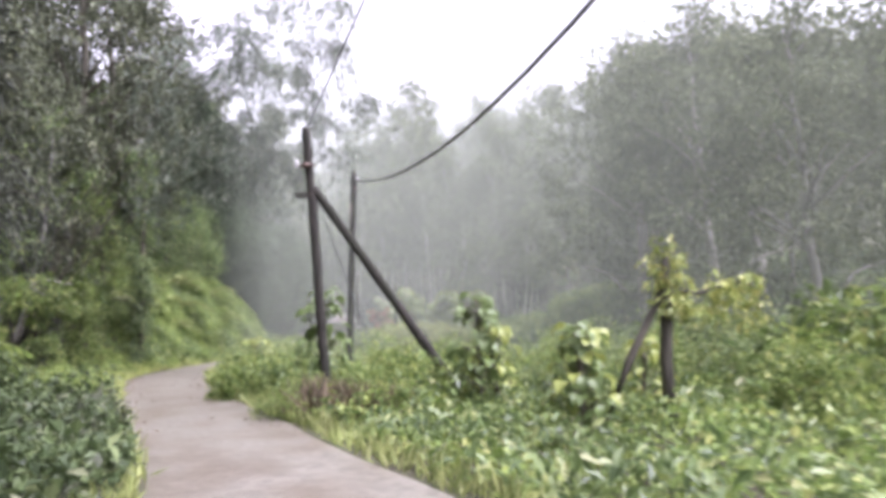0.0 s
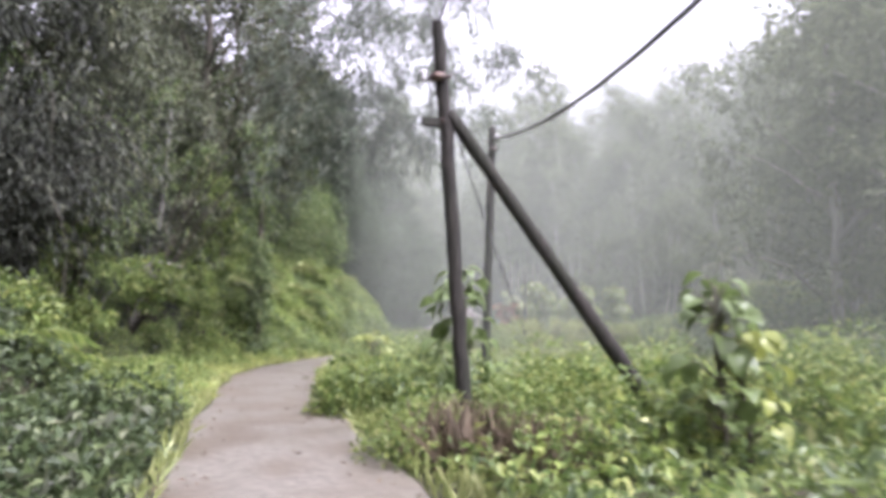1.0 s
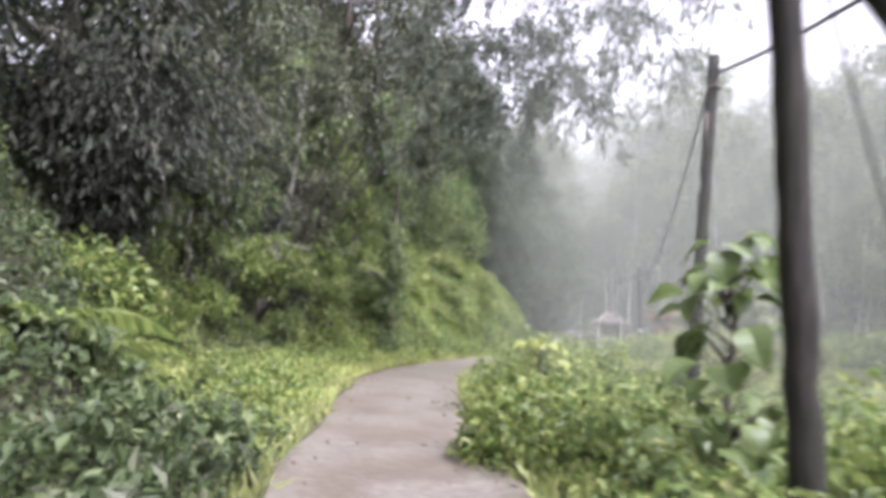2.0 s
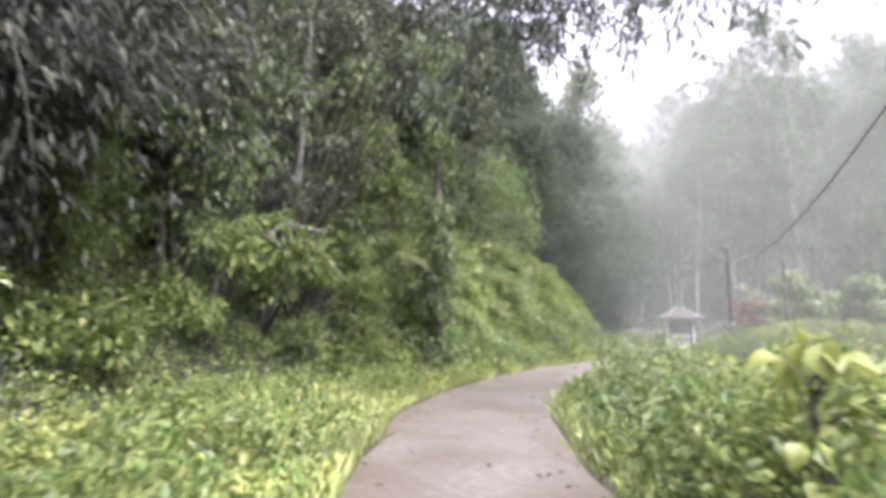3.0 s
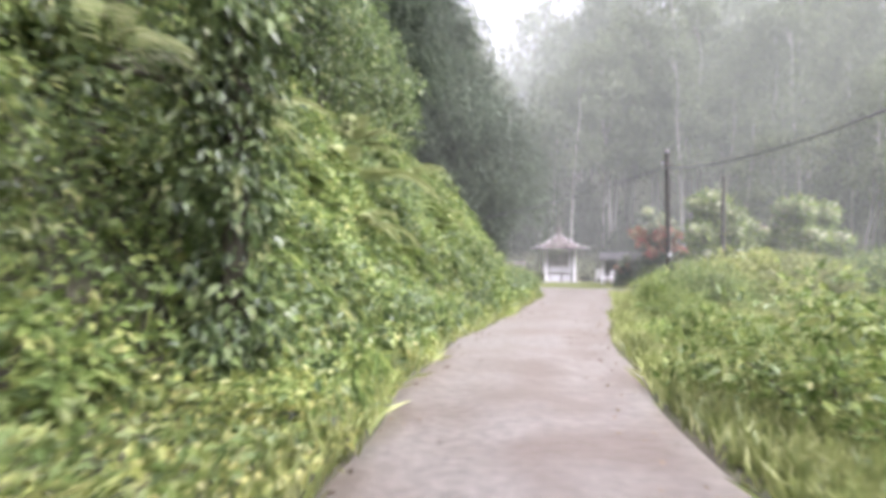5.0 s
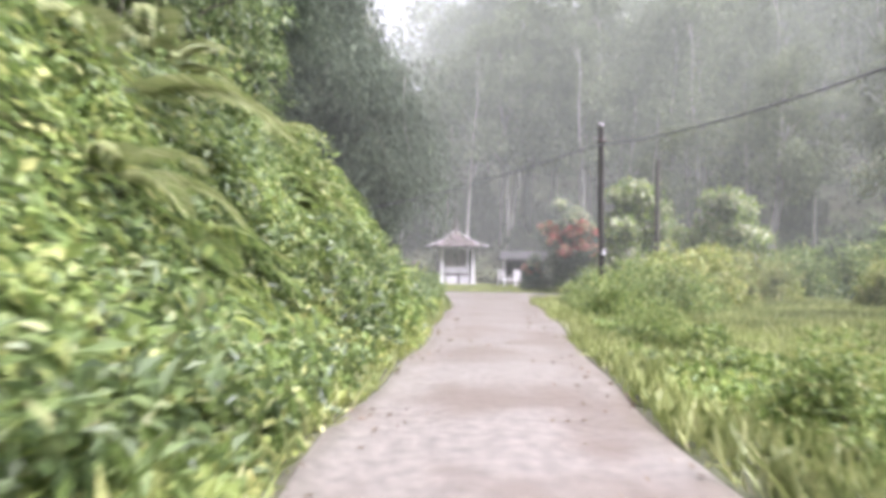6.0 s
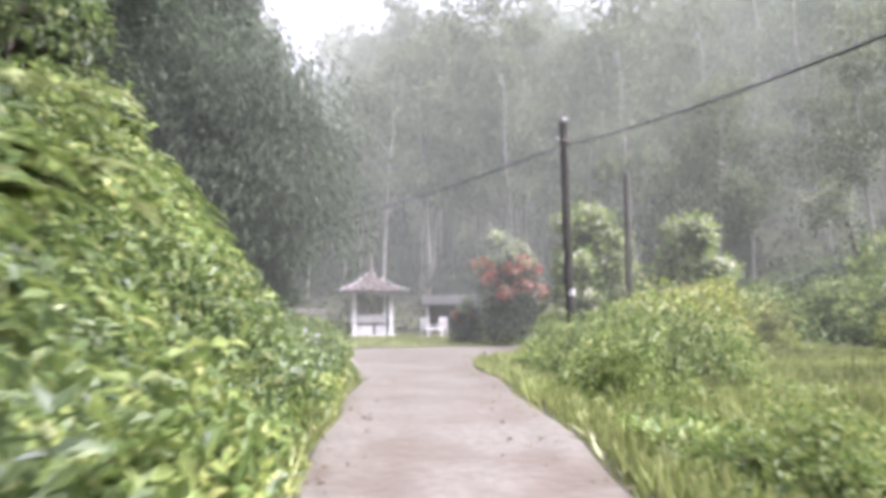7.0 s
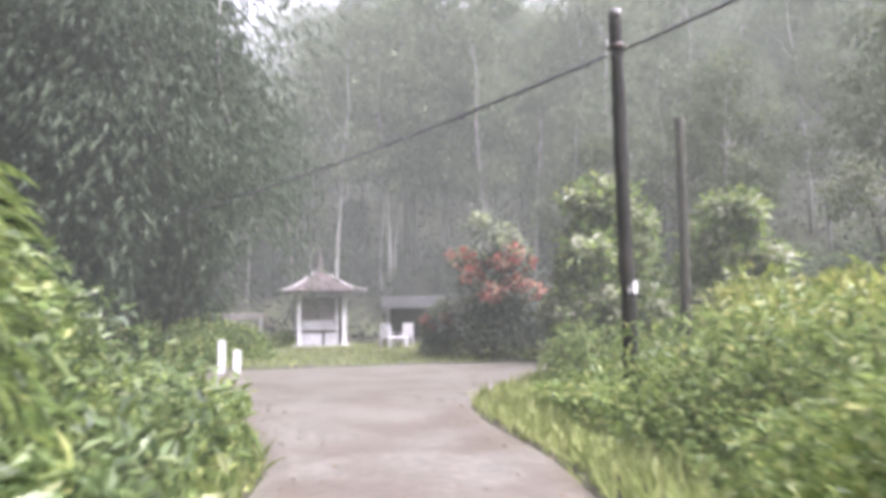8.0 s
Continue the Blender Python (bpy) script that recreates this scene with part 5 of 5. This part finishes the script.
ly = rng.uniform(8, 52, 520)
side = rng.random(520) ** 0.35 * np.where(rng.random(520) < 0.5, -1, 1)
lx = way_x(ly) + np.where(side < 0, side * road_left(ly), side * road_right(ly)) * 0.97
lp = np.stack([lx, ly, lane_z(ly) + 0.045], 1)
la = rng.normal(0, 1, (520, 3)) * (1, 1, 0.12)
ll = rng.uniform(0.04, 0.10, 520)
tagged(new("leaf_litter", leaf_mesh("leaf_litter", lp, la, np.tile([0, 0, 1.0], (520, 1)) + rng.normal(0, 0.2, (520, 3)), ll, ll * 0.5, STRAW)), "brown dead leaves washed to the lane's edges", "leaves", kind="stuff")

# the tree wrapped in climbers that stands where the bright bank begins
ct = thing("climber_tree", pose(-12.6, 26.1, gz(-12.6, 26.1)), "upright tree trunk wrapped in hanging green climbers", "tree")
rng = np.random.default_rng(101)
part("trunk", tubes("climber_trunk", [(np.array([(0, 0, -0.4), (0.05, 0, 2.5), (-0.05, 0.1, 5.5), (0.1, 0, 9.0)]), [0.13, 0.12, 0.1, 0.06])], BARK, 8), None, ct)
cz = np.concatenate([rng.uniform(0.1, 9.2, 60), rng.uniform(0.0, 4.5, 50)])
cl = np.stack([rng.normal(0, 0.14 + 0.02 * cz), rng.normal(0, 0.14 + 0.02 * cz), cz], 1)
part("climber", leaf_mesh("hanging_climber", *clump_leaves(rng, cl, rng.uniform(0.22, 0.4, 110), 70, 1.3, 1.2, (0.08, 0.18), 0.5), LEAF_MID), None, ct, "hanging green climber")

br = part("branch", tubes("climber_branch", [(np.array([(0, 0, 2.3), (-0.5, -0.25, 2.75), (-0.95, -0.5, 2.85)]), [0.05, 0.04, 0.02])], BARK, 6), None, ct)
for k in range(4):
    f = part("pale_frond", palm_frond(1.25, 15, LEAF_PALE if k < 2 else LEAF_PALM, 0.013), None, br, "pale drooping feathery frond")
    f.matrix_basis = Matrix.Translation((-0.95, -0.5, 2.85)) @ Matrix.Rotation(-0.9 - 0.5 * k, 4, "Z") @ Matrix.Rotation(-0.35 + 0.2 * k, 4, "X")

# a liana hanging from the grove
li = new("hanging_liana", tubes("hanging_liana", [(np.array([(0, 0, 3.2), (-0.03, 0, 2.2), (0.0, 0.05, 1.2), (0.12, 0, 0.5), (0.28, 0, 0.0)]), 0.022)], BARK_PALE, 5))
li.matrix_basis = Matrix.Translation((-13.0, 53.4, 5.2))
tagged(li, "thin pale liana hanging from the grove", "liana")

# a leafy bough that leans out over the verge
bx, by = -15.2, 20.5
bo = thing("leaning_tree", pose(bx, by, gz(bx, by)), "small tree leaning out with a bough of large green leaves", "tree")
z0 = gz(bx, by)
runs = [(np.array([(0, 0, -0.3), (0.3, 0.1, 1.2), (0.8, 0.3, 2.4 - z0), (1.6, 0.6, 3.1 - z0), (2.5, 0.9, 2.9 - z0)]), [0.07, 0.06, 0.05, 0.03, 0.012])]
runs.append((np.array([(1.0, 0.35, 2.6 - z0), (1.6, 0.1, 2.8 - z0), (2.2, -0.1, 2.5 - z0)]), [0.03, 0.02, 0.01]))
part("trunk", tubes("leaning_trunk", runs, BARK_PALE, 7), None, bo, "pale slender leaning trunk")
u = rng.uniform(-0.7, 1.6, 40)
cl = np.stack([1.9 - 0.67 * u + rng.normal(0, 0.25, 40), 0.6 - 0.74 * u + rng.normal(0, 0.25, 40), 2.4 - z0 + 0.18 * u + rng.normal(0, 0.3, 40)], 1)
part("crown", leaf_mesh("leaning_crown", *clump_leaves(rng, cl, rng.uniform(0.2, 0.34, 40), 32, 0.7, 0.9, (0.16, 0.32), 0.3), LEAF_BRIGHT), None, bo)


# a pale slanting trunk at the wood's edge
sl = thing("slanting_tree", pose(-15.3, 23.0, gz(-15.3, 23.0)), "slender tree with a pale slanting trunk at the wood's edge", "tree")
part("trunk", tubes("slanting_trunk", [(np.array([(-0.5, -0.2, -0.3), (-0.2, -0.1, 1.2), (0.15, 0, 2.8), (0.4, 0.1, 4.6), (0.5, 0.2, 7.0), (0.6, 0.2, 9.0)]), [0.12, 0.115, 0.10, 0.085, 0.06, 0.03]), (np.array([(0.15, 0, 2.9), (-0.4, -0.3, 4.2), (-0.9, -0.4, 5.8)]), [0.05, 0.04, 0.015])], BARK_PALE, 8), None, sl)
cl = np.stack([rng.normal(0.2, 0.9, 34), rng.normal(0, 0.9, 34), rng.uniform(5.4, 9.6, 34)], 1)
part("crown", leaf_mesh("slanting_crown", *clump_leaves(rng, cl, rng.uniform(0.4, 0.7, 34), 60, 0.7, 0.7, (0.15, 0.3), 0.42), LEAF_MID), None, sl)

# pale sheets standing in for rain haze, back in the valley and before the hillside
def veil(line, top, k, mat):
    s = np.linspace(0, 1, 40)
    t = np.linspace(0, 1, len(line))
    cx, cy = (np.interp(s, t, [q[i] for q in line]) for i in (0, 1))
    zz = np.linspace(-3, top, 7)
    X, Z = np.meshgrid(np.arange(40), zz, indexing="ij")
    bend = 0.25 * np.sin(X * 0.3 + k) + 0.2 * np.sin(Z * 0.3 + k)
    vv = np.stack([cx[X] + 0.3 * bend, cy[X] + bend, Z], -1).reshape(-1, 3)
    ii, jj = np.meshgrid(np.arange(39), np.arange(6), indexing="ij")
    qq = np.stack([ii * 7 + jj, (ii + 1) * 7 + jj, (ii + 1) * 7 + jj + 1, ii * 7 + jj + 1], -1).reshape(-1, 4)
    tagged(new("rain_mist", mesh_from("rain_mist", vv, qq, mat, smooth=True)), "thin pale see-through sheet standing in for rain haze between the trees", "mist", kind="stuff")


scene.cycles.transparent_max_bounces = 24
# opacity of each sheet adds up to haze that thickens with distance
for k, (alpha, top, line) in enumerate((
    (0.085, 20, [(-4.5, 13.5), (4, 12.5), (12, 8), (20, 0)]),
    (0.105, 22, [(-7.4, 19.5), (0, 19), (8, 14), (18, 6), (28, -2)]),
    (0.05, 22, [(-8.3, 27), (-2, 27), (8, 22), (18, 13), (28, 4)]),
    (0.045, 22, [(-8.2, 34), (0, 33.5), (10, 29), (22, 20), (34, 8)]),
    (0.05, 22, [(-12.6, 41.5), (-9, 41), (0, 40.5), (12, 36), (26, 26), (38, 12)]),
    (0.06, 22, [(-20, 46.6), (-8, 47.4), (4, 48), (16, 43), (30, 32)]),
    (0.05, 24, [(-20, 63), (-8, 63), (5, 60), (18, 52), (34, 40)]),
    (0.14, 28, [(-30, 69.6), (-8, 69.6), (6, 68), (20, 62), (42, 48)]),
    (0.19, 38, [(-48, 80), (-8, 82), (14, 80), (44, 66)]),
    # sheet before the left wood, added to lift its darks like veiling glare
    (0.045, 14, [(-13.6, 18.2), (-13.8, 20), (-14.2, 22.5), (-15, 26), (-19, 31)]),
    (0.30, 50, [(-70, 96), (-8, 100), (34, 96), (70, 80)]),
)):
    veil(line, top, k, haze_sheet_material("rain_mist", alpha))
